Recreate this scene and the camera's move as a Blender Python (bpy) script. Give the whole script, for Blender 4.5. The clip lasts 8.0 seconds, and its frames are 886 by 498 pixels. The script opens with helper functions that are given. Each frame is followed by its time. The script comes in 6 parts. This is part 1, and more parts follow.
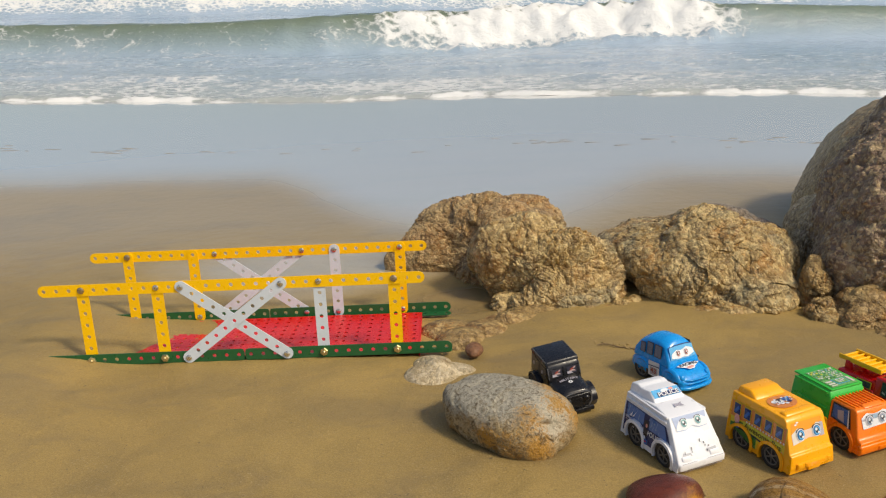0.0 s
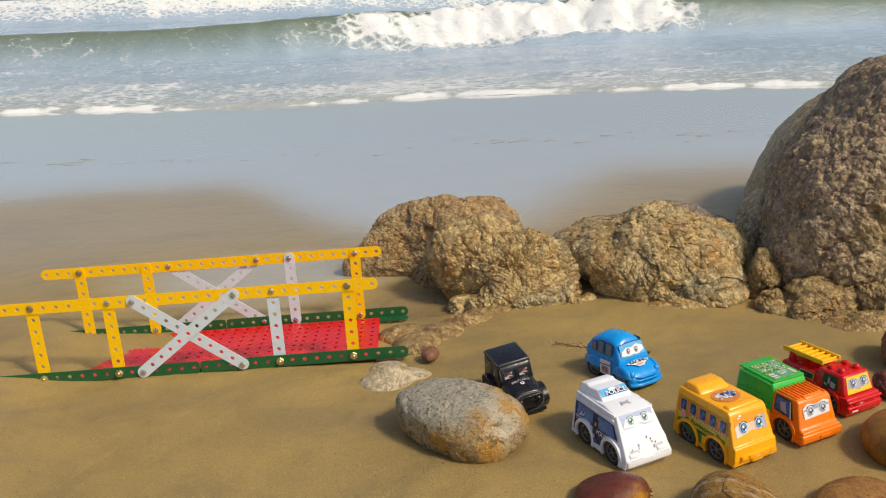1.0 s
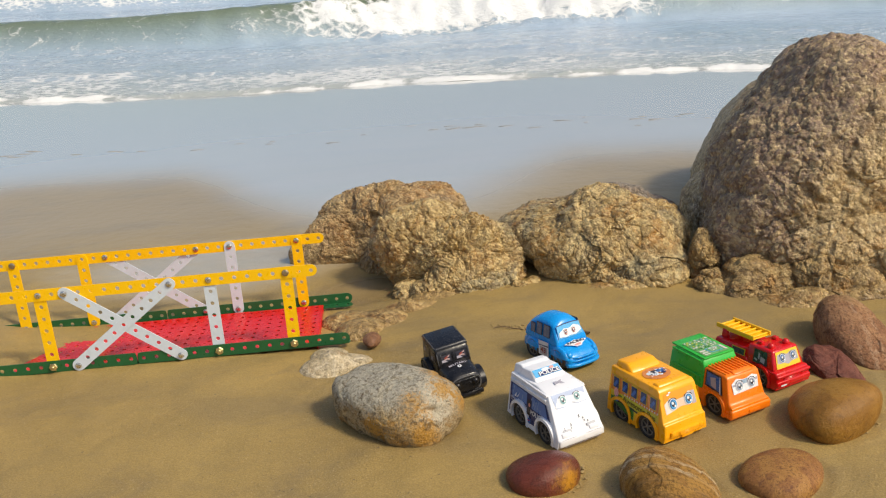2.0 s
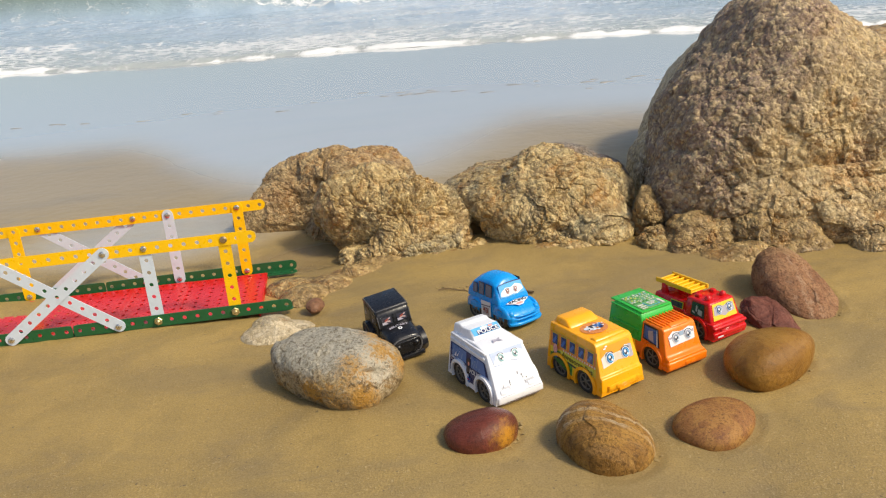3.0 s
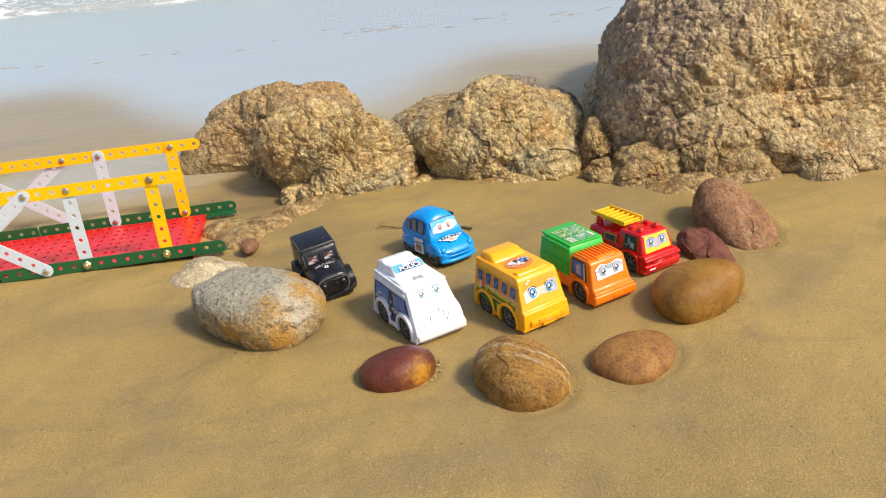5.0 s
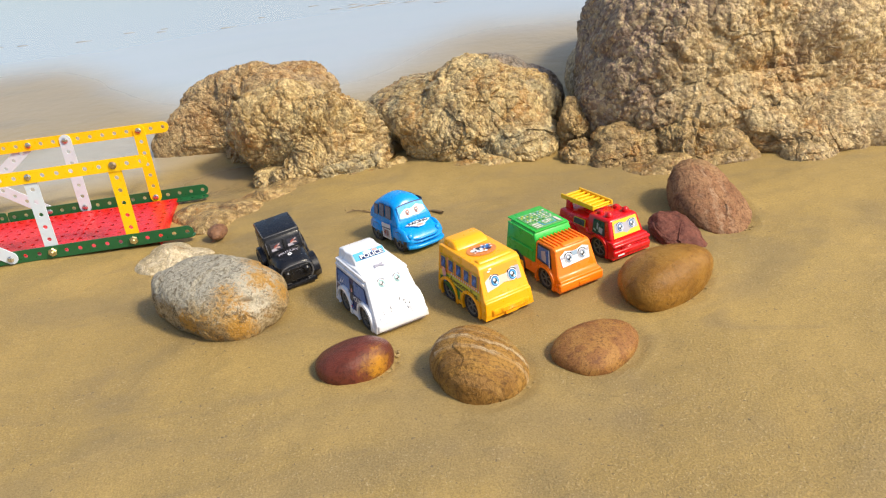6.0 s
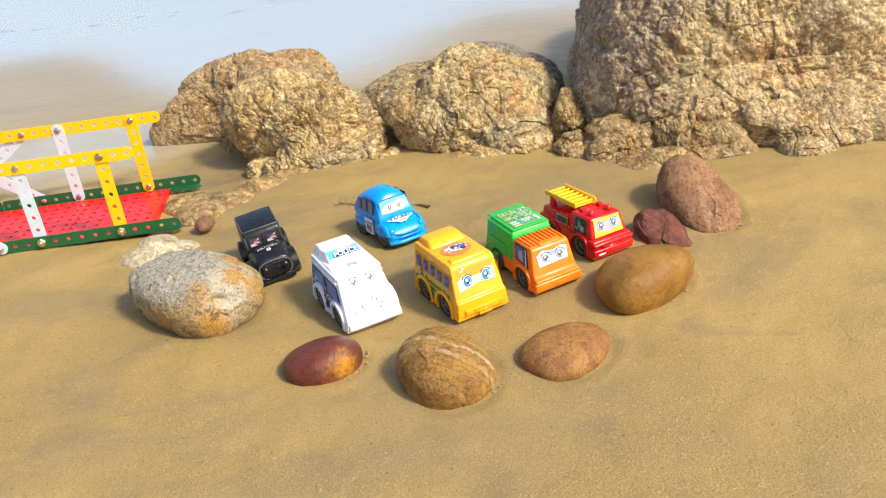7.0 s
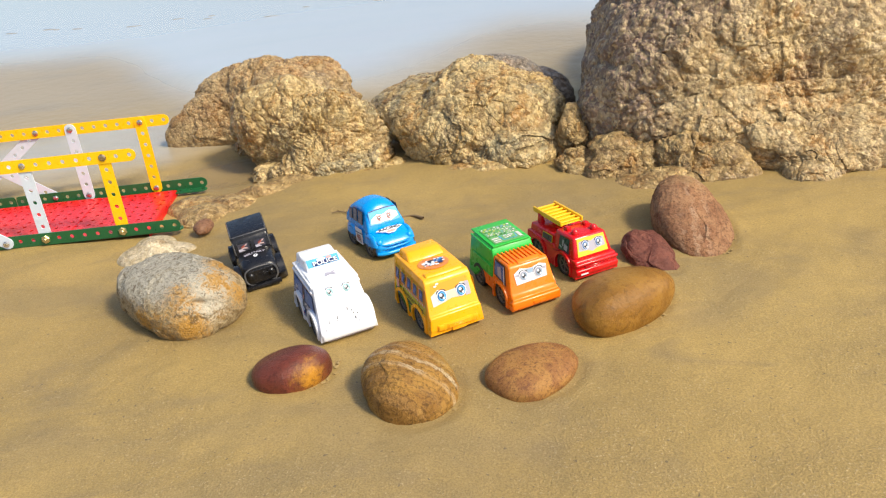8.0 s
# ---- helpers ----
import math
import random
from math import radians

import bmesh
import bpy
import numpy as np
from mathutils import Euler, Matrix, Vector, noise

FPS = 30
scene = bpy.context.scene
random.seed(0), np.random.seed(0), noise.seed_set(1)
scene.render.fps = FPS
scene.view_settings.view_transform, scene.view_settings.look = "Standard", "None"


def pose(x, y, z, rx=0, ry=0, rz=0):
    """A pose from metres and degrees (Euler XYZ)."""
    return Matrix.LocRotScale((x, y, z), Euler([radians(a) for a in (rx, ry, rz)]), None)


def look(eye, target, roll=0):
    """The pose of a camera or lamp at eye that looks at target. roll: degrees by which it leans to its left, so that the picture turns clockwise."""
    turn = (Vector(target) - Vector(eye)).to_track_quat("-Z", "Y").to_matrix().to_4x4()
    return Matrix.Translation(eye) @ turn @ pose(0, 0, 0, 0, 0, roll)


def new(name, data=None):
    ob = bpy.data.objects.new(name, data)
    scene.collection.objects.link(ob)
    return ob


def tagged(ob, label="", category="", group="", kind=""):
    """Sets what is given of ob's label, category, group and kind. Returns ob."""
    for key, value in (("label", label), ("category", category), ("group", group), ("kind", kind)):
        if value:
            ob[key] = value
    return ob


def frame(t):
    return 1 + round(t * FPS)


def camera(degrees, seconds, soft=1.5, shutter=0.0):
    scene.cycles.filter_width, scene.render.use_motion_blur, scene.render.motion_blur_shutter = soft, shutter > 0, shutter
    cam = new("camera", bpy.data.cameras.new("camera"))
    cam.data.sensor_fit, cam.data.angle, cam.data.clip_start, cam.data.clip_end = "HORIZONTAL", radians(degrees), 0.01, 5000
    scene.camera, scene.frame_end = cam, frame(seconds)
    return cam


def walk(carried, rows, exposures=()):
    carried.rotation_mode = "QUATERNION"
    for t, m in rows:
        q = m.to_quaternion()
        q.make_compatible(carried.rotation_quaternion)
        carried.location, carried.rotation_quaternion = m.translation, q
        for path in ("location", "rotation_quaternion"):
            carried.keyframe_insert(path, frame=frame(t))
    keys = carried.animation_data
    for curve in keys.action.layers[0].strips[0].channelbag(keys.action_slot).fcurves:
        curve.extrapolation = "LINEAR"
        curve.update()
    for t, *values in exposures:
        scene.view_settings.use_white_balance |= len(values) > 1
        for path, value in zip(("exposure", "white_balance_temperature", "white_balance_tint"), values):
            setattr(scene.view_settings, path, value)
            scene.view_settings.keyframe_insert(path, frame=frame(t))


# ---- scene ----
cam = camera(58.6, 8.0, soft=1.2)
PATH = [
    (0.0, 0.2885, -0.7331, 0.3848, 69.88, 0.61, -0.29),
    (0.5, 0.2991, -0.7344, 0.3866, 70.11, 1.13, -1.28),
    (1.0, 0.3099, -0.7352, 0.3912, 69.78, 1.68, -2.75),
    (1.5, 0.3252, -0.7356, 0.3902, 69.54, 1.79, -3.99),
    (3.0, 0.3603, -0.7332, 0.3731, 66.65, 2.18, -8.29),
    (3.5, 0.3728, -0.7333, 0.3703, 65.71, 2.42, -9.58),
    (4.0, 0.3823, -0.7317, 0.3626, 64.89, 2.31, -10.25),
    (4.5, 0.3986, -0.7295, 0.3565, 63.71, 2.47, -9.47),
    (6.0, 0.4485, -0.7145, 0.3566, 60.66, 3.29, -9.30),
    (6.5, 0.4666, -0.7107, 0.3568, 60.16, 3.51, -8.48),
    (7.0, 0.4879, -0.7063, 0.3614, 59.39, 3.75, -7.41),
    (7.5, 0.5140, -0.7028, 0.3639, 59.01, 3.73, -5.57),
    (8.0, 0.5334, -0.7075, 0.3633, 60.07, 3.25, -3.73),
]
EXPOSURES = [(0.0, -0.08, 6750, 10), (1.0, -0.06, 6700, 10), (1.6, 0.01, 6650, 10), (3.0, 0.21, 6550, 10), (4.5, 0.40, 6500, 10), (6.5, 0.62, 6400, 10), (7.5, 0.80, 6250, 10), (8.0, 0.58, 6350, 10)]
walk(cam, [(t, pose(*place)) for t, *place in PATH], EXPOSURES)

# ---- light ----
SUN_FROM = Vector((0.55, -0.36, 0.76)).normalized()
world = bpy.data.worlds.new("sky")
scene.world = world
world.use_nodes = True
wn = world.node_tree.nodes
sky = wn.new("ShaderNodeTexSky")
sky.sky_type, sky.sun_disc = "NISHITA", False
sky.sun_elevation = math.asin(SUN_FROM.z)
sky.sun_rotation = math.atan2(SUN_FROM.x, SUN_FROM.y)
sky.air_density, sky.dust_density, sky.ozone_density = 1.0, 3.0, 1.0
wn["Background"].inputs["Strength"].default_value = 0.125
world.node_tree.links.new(sky.outputs["Color"], wn["Background"].inputs["Color"])
sun = new("sun", bpy.data.lights.new("sun", "SUN"))
sun.data.energy, sun.data.angle, sun.data.color = 2.75, radians(9.0), (1.0, 0.90, 0.70)
sun.matrix_world = look(SUN_FROM * 20, (0, 0, 0))


# ---- materials ----
class Net:
    """A small helper round a material's node tree."""

    def __init__(self, name, rough=0.5, metal=0.0, spec=0.5):
        self.m = bpy.data.materials.new(name)
        self.m.use_nodes = True
        self.t = self.m.node_tree
        self.b = self.t.nodes["Principled BSDF"]
        self.b.inputs["Roughness"].default_value = rough
        self.b.inputs["Metallic"].default_value = metal
        self.b.inputs["Specular IOR Level"].default_value = spec
        self.co = self.t.nodes.new("ShaderNodeTexCoord").outputs["Object"]

    def put(self, sock, v):
        if isinstance(v, bpy.types.NodeSocket):
            self.t.links.new(v, sock)
        elif isinstance(v, tuple) and len(v) == 3 and sock.type == "RGBA":
            sock.default_value = (*v, 1)
        else:
            sock.default_value = v

    def scaled(self, s, off=(0, 0, 0), turn=0.0):
        n = self.t.nodes.new("ShaderNodeMapping")
        n.inputs["Rotation"].default_value = (0, 0, radians(turn))
        n.inputs["Scale"].default_value, n.inputs["Location"].default_value = s, off
        self.t.links.new(self.co, n.inputs["Vector"])
        return n.outputs["Vector"]

    def noise(self, scale, detail=4, rough=0.55, distort=0.0, co=None):
        n = self.t.nodes.new("ShaderNodeTexNoise")
        n.inputs["Scale"].default_value, n.inputs["Detail"].default_value = scale, detail
        n.inputs["Roughness"].default_value, n.inputs["Distortion"].default_value = rough, distort
        self.t.links.new(co or self.co, n.inputs["Vector"])
        return n.outputs["Fac"]

    def cells(self, scale, feature="F1", out="Distance", co=None):
        n = self.t.nodes.new("ShaderNodeTexVoronoi")
        n.feature = feature
        n.inputs["Scale"].default_value = scale
        self.t.links.new(co or self.co, n.inputs["Vector"])
        return n.outputs[out]

    def ramp(self, v, lo, hi, a=0.0, b=1.0):
        n = self.t.nodes.new("ShaderNodeMapRange")
        n.interpolation_type = "SMOOTHSTEP"
        for k, x in zip((1, 2, 3, 4), (lo, hi, a, b)):
            n.inputs[k].default_value = x
        self.t.links.new(v, n.inputs[0])
        return n.outputs[0]

    def math(self, op, a, b=0.0):
        n = self.t.nodes.new("ShaderNodeMath")
        n.operation = op
        self.put(n.inputs[0], a)
        self.put(n.inputs[1], b)
        return n.outputs[0]

    def mix(self, f, a, b, mode="MIX"):
        n = self.t.nodes.new("ShaderNodeMix")
        n.data_type, n.blend_type = "RGBA", mode
        self.put(n.inputs["Factor"], f)
        self.put(n.inputs["A"], a)
        self.put(n.inputs["B"], b)
        return n.outputs["Result"]

    def xyz(self):
        n = self.t.nodes.new("ShaderNodeSeparateXYZ")
        self.t.links.new(self.co, n.inputs[0])
        return n.outputs

    def attr(self, name):
        n = self.t.nodes.new("ShaderNodeAttribute")
        n.attribute_name = name
        return n.outputs["Fac"]

    def bump(self, h, dist, strength=1.0, under=None):
        n = self.t.nodes.new("ShaderNodeBump")
        n.inputs["Distance"].default_value, n.inputs["Strength"].default_value = dist, strength
        self.t.links.new(h, n.inputs["Height"])
        if under is not None:
            self.t.links.new(under, n.inputs["Normal"])
        return n.outputs["Normal"]

    def done(self, color=None, rough=None, normal=None):
        for k, v in (("Base Color", color), ("Roughness", rough), ("Normal", normal)):
            if v is not None:
                self.put(self.b.inputs[k], v)
        return self.m


def plastic(name, color, rough=0.3, dust=0.12):
    n = Net(name, rough)
    d = n.ramp(n.noise(60, 5, 0.6), 0.5, 0.8, 0, dust)
    spots = n.ramp(n.noise(900, 2), 0.66, 0.74, 0, dust * 1.5)
    col = n.mix(n.math("MAXIMUM", d, spots), color, (0.42, 0.33, 0.21))
    return n.done(col, n.ramp(n.noise(140, 4), 0.3, 0.7, rough * 0.8, rough * 1.35), n.bump(n.noise(260, 3), 0.0003, 0.35))


def paint(name, color, rough=0.32, chip=0.06):
    n = Net(name, rough)
    d = n.ramp(n.noise(90, 5, 0.65), 0.56, 0.72, 0, 0.25)
    col = n.mix(d, color, tuple(c * 0.72 + 0.03 for c in color))
    rub = n.ramp(n.noise(420, 4, 0.7), 0.68, 0.72, 0, chip * 6)
    col = n.mix(rub, col, (0.35, 0.27, 0.16))
    return n.done(col, n.ramp(n.noise(200, 4), 0.3, 0.7, rough * 0.75, rough * 1.5), n.bump(n.noise(300, 4), 0.0003, 0.4))


def metal(name, color, rough):
    n = Net(name, rough, 1.0)
    return n.done(n.mix(n.ramp(n.noise(500, 4), 0.4, 0.7), color, tuple(c * 0.55 for c in color)), n.ramp(n.noise(700, 3), 0.3, 0.7, rough * 0.7, rough * 1.5))


YELLOW = paint("yellow_enamel", (0.95, 0.545, 0.0))
GREEN = paint("green_enamel", (0.012, 0.10, 0.03), 0.35, 0.08)
RED = paint("red_enamel", (0.68, 0.011, 0.010), 0.30, 0.08)
WHITE = paint("white_enamel", (0.60, 0.66, 0.72), 0.35, 0.03)
STEEL = metal("zinc_steel", (0.80, 0.77, 0.70), 0.24)
BRASS = metal("brass_nut", (0.80, 0.66, 0.36), 0.35)
BRONZE = metal("dull_bolt", (0.55, 0.44, 0.29), 0.4)


def sand_material():
    n = Net("wet_sand", 0.6)
    x, y, z = n.xyz()
    streak = n.noise(1.0, 5, 0.6, 0.8, n.scaled((4.0, 11.0, 8.0)))
    swirl = n.noise(1.0, 4, 0.6, 1.2, n.scaled((9.0, 20.0, 8.0), (3.0, 1.0, 0.0)))
    broad = n.noise(2.3, 4, 0.55)
    grain = n.noise(850, 3, 0.75)
    grit = n.noise(560, 3, 0.7)
    sweep = n.noise(1.0, 5, 0.62, 1.0, n.scaled((3.4, 7.0, 6.0), (1.3, 6.0, 0.0), -24))
    col = n.mix(n.ramp(broad, 0.3, 0.72), (0.48, 0.33, 0.10), (0.40, 0.272, 0.084))
    col = n.mix(n.ramp(streak, 0.50, 0.72, 0, 0.42), col, (0.19, 0.145, 0.072))
    col = n.mix(n.ramp(sweep, 0.47, 0.67, 0, 0.50), col, (0.23, 0.178, 0.095))
    col = n.mix(n.ramp(swirl, 0.54, 0.72, 0, 0.35), col, (0.20, 0.155, 0.095))
    near_dry = n.ramp(y, 0.1, 0.7, 1.0, 0.0)
    col = n.mix(n.math("MULTIPLY", n.ramp(grain, 0.36, 0.64, 0, 0.62), near_dry), col, (0.20, 0.132, 0.046))
    col = n.mix(n.math("MULTIPLY", n.math("MULTIPLY", n.ramp(grit, 0.58, 0.70, 0, 0.48), near_dry), n.ramp(n.noise(9, 4), 0.42, 0.62, 0.3, 1.0)), col, (0.66, 0.52, 0.30))
    col = n.mix(n.math("MULTIPLY", n.ramp(n.noise(300, 2, 0.5, 0, n.scaled((1, 1, 1), (7, 3, 1))), 0.70, 0.74, 0, 0.7), near_dry), col, (0.10, 0.075, 0.05))
    # moisture: the sand is wetter towards the sea and round the low ground under the bridge
    shift = n.math("MULTIPLY", n.math("SUBTRACT", n.noise(1.7, 3), 0.5), 0.55)
    reach = n.math("ADD", n.math("ADD", y, shift), n.math("MULTIPLY", x, -0.12))
    pool = n.t.nodes.new("ShaderNodeVectorMath")
    pool.operation = "DISTANCE"
    n.t.links.new(n.scaled((0.7, 1.0, 0.0)), pool.inputs[0])
    pool.inputs[1].default_value = (0.224, 0.165, 0.0)
    wet = n.math("MAXIMUM", n.ramp(reach, -0.05, 0.65), n.ramp(n.math("ADD", pool.outputs["Value"], n.math("MULTIPLY", n.noise(20, 3), 0.03)), 0.045, 0.085, 1.5, 0.0))
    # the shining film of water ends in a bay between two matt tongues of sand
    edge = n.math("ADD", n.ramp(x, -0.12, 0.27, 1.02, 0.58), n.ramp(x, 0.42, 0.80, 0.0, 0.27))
    film_sheen = n.ramp(n.math("SUBTRACT", n.math("ADD", y, n.math("MULTIPLY", shift, 0.45)), edge), -0.20, 0.16)
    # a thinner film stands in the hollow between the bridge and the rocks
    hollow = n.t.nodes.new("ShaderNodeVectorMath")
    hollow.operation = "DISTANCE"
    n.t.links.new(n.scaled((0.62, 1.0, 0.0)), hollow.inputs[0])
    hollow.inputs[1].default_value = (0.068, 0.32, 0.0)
    film_sheen = n.math("MAXIMUM", film_sheen, n.ramp(n.math("ADD", hollow.outputs["Value"], n.math("MULTIPLY", n.math("SUBTRACT", n.noise(9, 3), 0.5), 0.10)), 0.05, 0.17, 0.50, 0.0))
    col = n.mix(n.math("MULTIPLY", wet, 0.36), col, (0.19, 0.142, 0.085))
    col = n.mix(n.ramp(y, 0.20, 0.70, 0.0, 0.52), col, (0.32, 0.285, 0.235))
    # pale grey-blue in the base colour paints the film's sky reflection, besides the coat
    col = n.mix(n.math("MULTIPLY", film_sheen, 0.65), col, (0.57, 0.605, 0.62))
    rough = n.math("SUBTRACT", n.math("SUBTRACT", 0.60, n.math("MULTIPLY", wet, 0.25)), n.math("MULTIPLY", film_sheen, 0.25))
    h = n.math("ADD", n.math("MULTIPLY", grain, 0.55), n.math("MULTIPLY", grit, 0.50))
    h = n.math("MULTIPLY", h, n.math("MULTIPLY", n.math("SUBTRACT", 1.0, film_sheen), near_dry))
    nor = n.bump(n.math("MULTIPLY", h, n.ramp(n.noise(9, 4), 0.42, 0.62, 0.5, 1.0)), 0.0016, 1.0)
    nor = n.bump(n.math("MULTIPLY", n.noise(45, 4), n.math("SUBTRACT", 1.0, film_sheen)), 0.004, 0.35, nor)
    n.put(n.b.inputs["Coat Weight"], film_sheen)
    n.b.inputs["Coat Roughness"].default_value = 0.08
    return n.done(col, rough, nor)


def rock_material(name, pale, mid, dark, grey, scale=1.0, greyness=0.35, tall=0.0, stain=0.65):
    """Sugary crumbling rock: zones of cream, ochre, rust and grey, with crumbs of their own tone and dark pores."""
    n = Net(name, 0.5, 0, 0.5)
    x, y, z = n.xyz()
    big = n.noise(12 * scale, 5, 0.62, 0.8)
    med = n.noise(42 * scale, 6, 0.70, 0.5)
    fine = n.noise(260 * scale, 5, 0.74)
    tiny = n.noise(700 * scale, 3, 0.7)
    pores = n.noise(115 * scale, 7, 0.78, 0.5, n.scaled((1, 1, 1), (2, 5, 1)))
    warp = n.t.nodes.new("ShaderNodeVectorMath")
    warp.operation = "MULTIPLY_ADD"
    wob = n.t.nodes.new("ShaderNodeTexNoise")
    wob.inputs["Scale"].default_value, wob.inputs["Detail"].default_value = 90 * scale, 5
    n.t.links.new(n.co, wob.inputs["Vector"])
    n.t.links.new(wob.outputs["Color"], warp.inputs[0])
    warp.inputs[1].default_value = (0.005, 0.005, 0.005)
    n.t.links.new(n.co, warp.inputs[2])
    q = warp.outputs["Vector"]
    crumb, grain = n.cells(150 * scale, co=q), n.cells(360 * scale, co=q)
    bits = []
    for k in (150, 360):
        bit = n.t.nodes.new("ShaderNodeSeparateColor")
        n.t.links.new(n.cells(k * scale, "F1", "Color", q), bit.inputs[0])
        bits.append(bit.outputs)
    col = n.mix(n.ramp(med, 0.40, 0.60), mid, pale)
    rust = n.ramp(n.noise(16 * scale, 5, 0.7, 0.8, n.scaled((1, 1, 1), (4, 2, 9))), 0.50, 0.64, 0, 0.8)
    col = n.mix(rust, col, (pale[0] * 0.70, pale[1] * 0.46, pale[2] * 0.22))
    col = n.mix(n.ramp(big, 0.48, 0.64, 0, stain), col, dark)
    g = n.ramp(n.noise(10 * scale, 4, 0.6, 0.8), 0.50, 0.62, 0, greyness)
    if tall:
        g = n.math("MAXIMUM", g, n.math("MULTIPLY", n.ramp(n.math("SUBTRACT", n.math("MULTIPLY", z, 0.75), n.math("ADD", x, n.math("MULTIPLY", n.noise(13, 5, 0.65), 0.16))), 0.02, 0.11), tall))
    col = n.mix(g, col, grey)
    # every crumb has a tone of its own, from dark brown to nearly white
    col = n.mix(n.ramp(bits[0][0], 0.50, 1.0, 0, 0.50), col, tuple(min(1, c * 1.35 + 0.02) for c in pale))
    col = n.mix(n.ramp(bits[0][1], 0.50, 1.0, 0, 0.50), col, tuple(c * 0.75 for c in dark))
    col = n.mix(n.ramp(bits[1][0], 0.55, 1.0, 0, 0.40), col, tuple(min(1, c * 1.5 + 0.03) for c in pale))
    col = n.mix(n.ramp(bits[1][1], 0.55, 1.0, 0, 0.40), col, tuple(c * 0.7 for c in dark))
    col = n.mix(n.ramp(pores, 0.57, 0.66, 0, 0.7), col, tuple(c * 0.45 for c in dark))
    col = n.mix(n.ramp(fine, 0.55, 0.70, 0, 0.35), col, tuple(min(1, c * 1.5 + 0.02) for c in pale))
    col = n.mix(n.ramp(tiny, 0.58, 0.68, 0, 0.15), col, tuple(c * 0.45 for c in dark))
    h = n.math("ADD", n.math("MULTIPLY", crumb, -0.9), n.math("MULTIPLY", grain, -0.5))
    h = n.math("ADD", h, n.math("ADD", n.math("MULTIPLY", n.ramp(pores, 0.50, 0.68), -0.7), n.math("MULTIPLY", fine, 0.35)))
    return n.done(col, n.ramp(fine, 0.3, 0.7, 0.30, 0.62), n.bump(h, 0.0046 / scale, 0.6))


ROCK = rock_material("ochre_rock", (0.55, 0.41, 0.185), (0.345, 0.215, 0.064), (0.165, 0.09, 0.030), (0.38, 0.36, 0.225), 1.0, 0.55)
ROCK_B = rock_material("brown_ochre_rock", (0.46, 0.32, 0.145), (0.30, 0.175, 0.062), (0.165, 0.088, 0.034), (0.34, 0.30, 0.20), 1.0, 0.4)
ROCK_WET = rock_material("wet_brown_rock", (0.42, 0.29, 0.115), (0.29, 0.18, 0.062), (0.14, 0.08, 0.03), (0.24, 0.19, 0.12))
ROCK_GREY = rock_material("dark_brown_rock", (0.33, 0.27, 0.20), (0.24, 0.19, 0.14), (0.12, 0.095, 0.07), (0.25, 0.21, 0.17))
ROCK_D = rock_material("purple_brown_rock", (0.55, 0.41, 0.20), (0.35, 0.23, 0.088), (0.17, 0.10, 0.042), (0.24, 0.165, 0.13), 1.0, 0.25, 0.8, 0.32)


def mesh_of(name, bm, material, smooth=True, angle=40):
    me = bpy.data.meshes.new(name)
    bm.normal_update()
    bm.to_mesh(me)
    bm.free()
    if material:
        me.materials.append(material)
    if smooth:
        me.shade_smooth()
        me.set_sharp_from_angle(angle=radians(angle))
    return me


def part(name, bm, material, parent, label="", smooth=True, angle=40):
    ob = new(name, mesh_of(name, bm, material, smooth, angle))
    ob.parent = parent
    if label:
        ob["label"] = label
    return ob


def thing(name, m, label, category, group=""):
    ob = new(name)
    ob.empty_display_size = 0.01
    ob.matrix_world = m
    return tagged(ob, label, category, group)


def lathe(profile, steps, bm=None, m=None):
    """Turns a profile of (radius, height) round z."""
    bm = bm or bmesh.new()
    m = m or Matrix()
    rings = []
    for r, z in profile:
        rings.append([bm.verts.new(m @ Vector((r * math.cos(a), r * math.sin(a), z))) for a in [2 * math.pi * k / steps for k in range(steps)]])
    for p, q in zip(rings, rings[1:]):
        for k in range(steps):
            bm.faces.new((p[k], p[(k + 1) % steps], q[(k + 1) % steps], q[k]))
    bm.faces.new(reversed(rings[0]))
    bm.faces.new(rings[-1])
    return bm


# ---- ground ----
def dent(x, y, cx, cy, sx, sy):
    return np.exp(-(((x - cx) / sx) ** 2 + ((y - cy) / sy) ** 2) / 2)


# stones: x, y, half-length, half-width, half-height, sunk share, turn, tilt, then how width and height change along and across
STONES = {
    "grey": (0.3399, -0.1692, 0.0586, 0.0381, 0.0267, 0.553, -42.5, -5.4, 0.17, 0.07, 0.0),
    "redpeb": (0.4405, -0.2805, 0.0272, 0.0223, 0.0156, 0.243, 15.0, 1.2, -0.05, 0.20, -0.42),
    "striped": (0.5192, -0.3130, 0.0356, 0.0292, 0.0215, 0.174, -74.7, -0.8, -0.01, -0.03, -0.24),
    "flat": (0.5989, -0.3120, 0.0319, 0.0234, 0.0120, 0.178, 28.1, 0.7, -0.14, 0.01, -0.06),
    "brown": (0.6717, -0.2452, 0.0286, 0.0407, 0.0192, 0.477, -56.3, -4.0, 0.20, 0.30, -0.11),
    "purple": (0.7155, -0.1745, 0.0286, 0.0200, 0.0105, 0.24, -72.2, 16.0, 0.10, 0.0, 0.0),
    "redst": (0.7633, -0.1291, 0.0506, 0.0309, 0.0198, 0.354, -91.4, 7.8, -0.06, -0.67, -0.33),
    "small": (0.3206, -0.0021, 0.0122, 0.009, 0.0066, 0.151, 73.8, 0.4, 0.0, 0.0, 0.0),
}


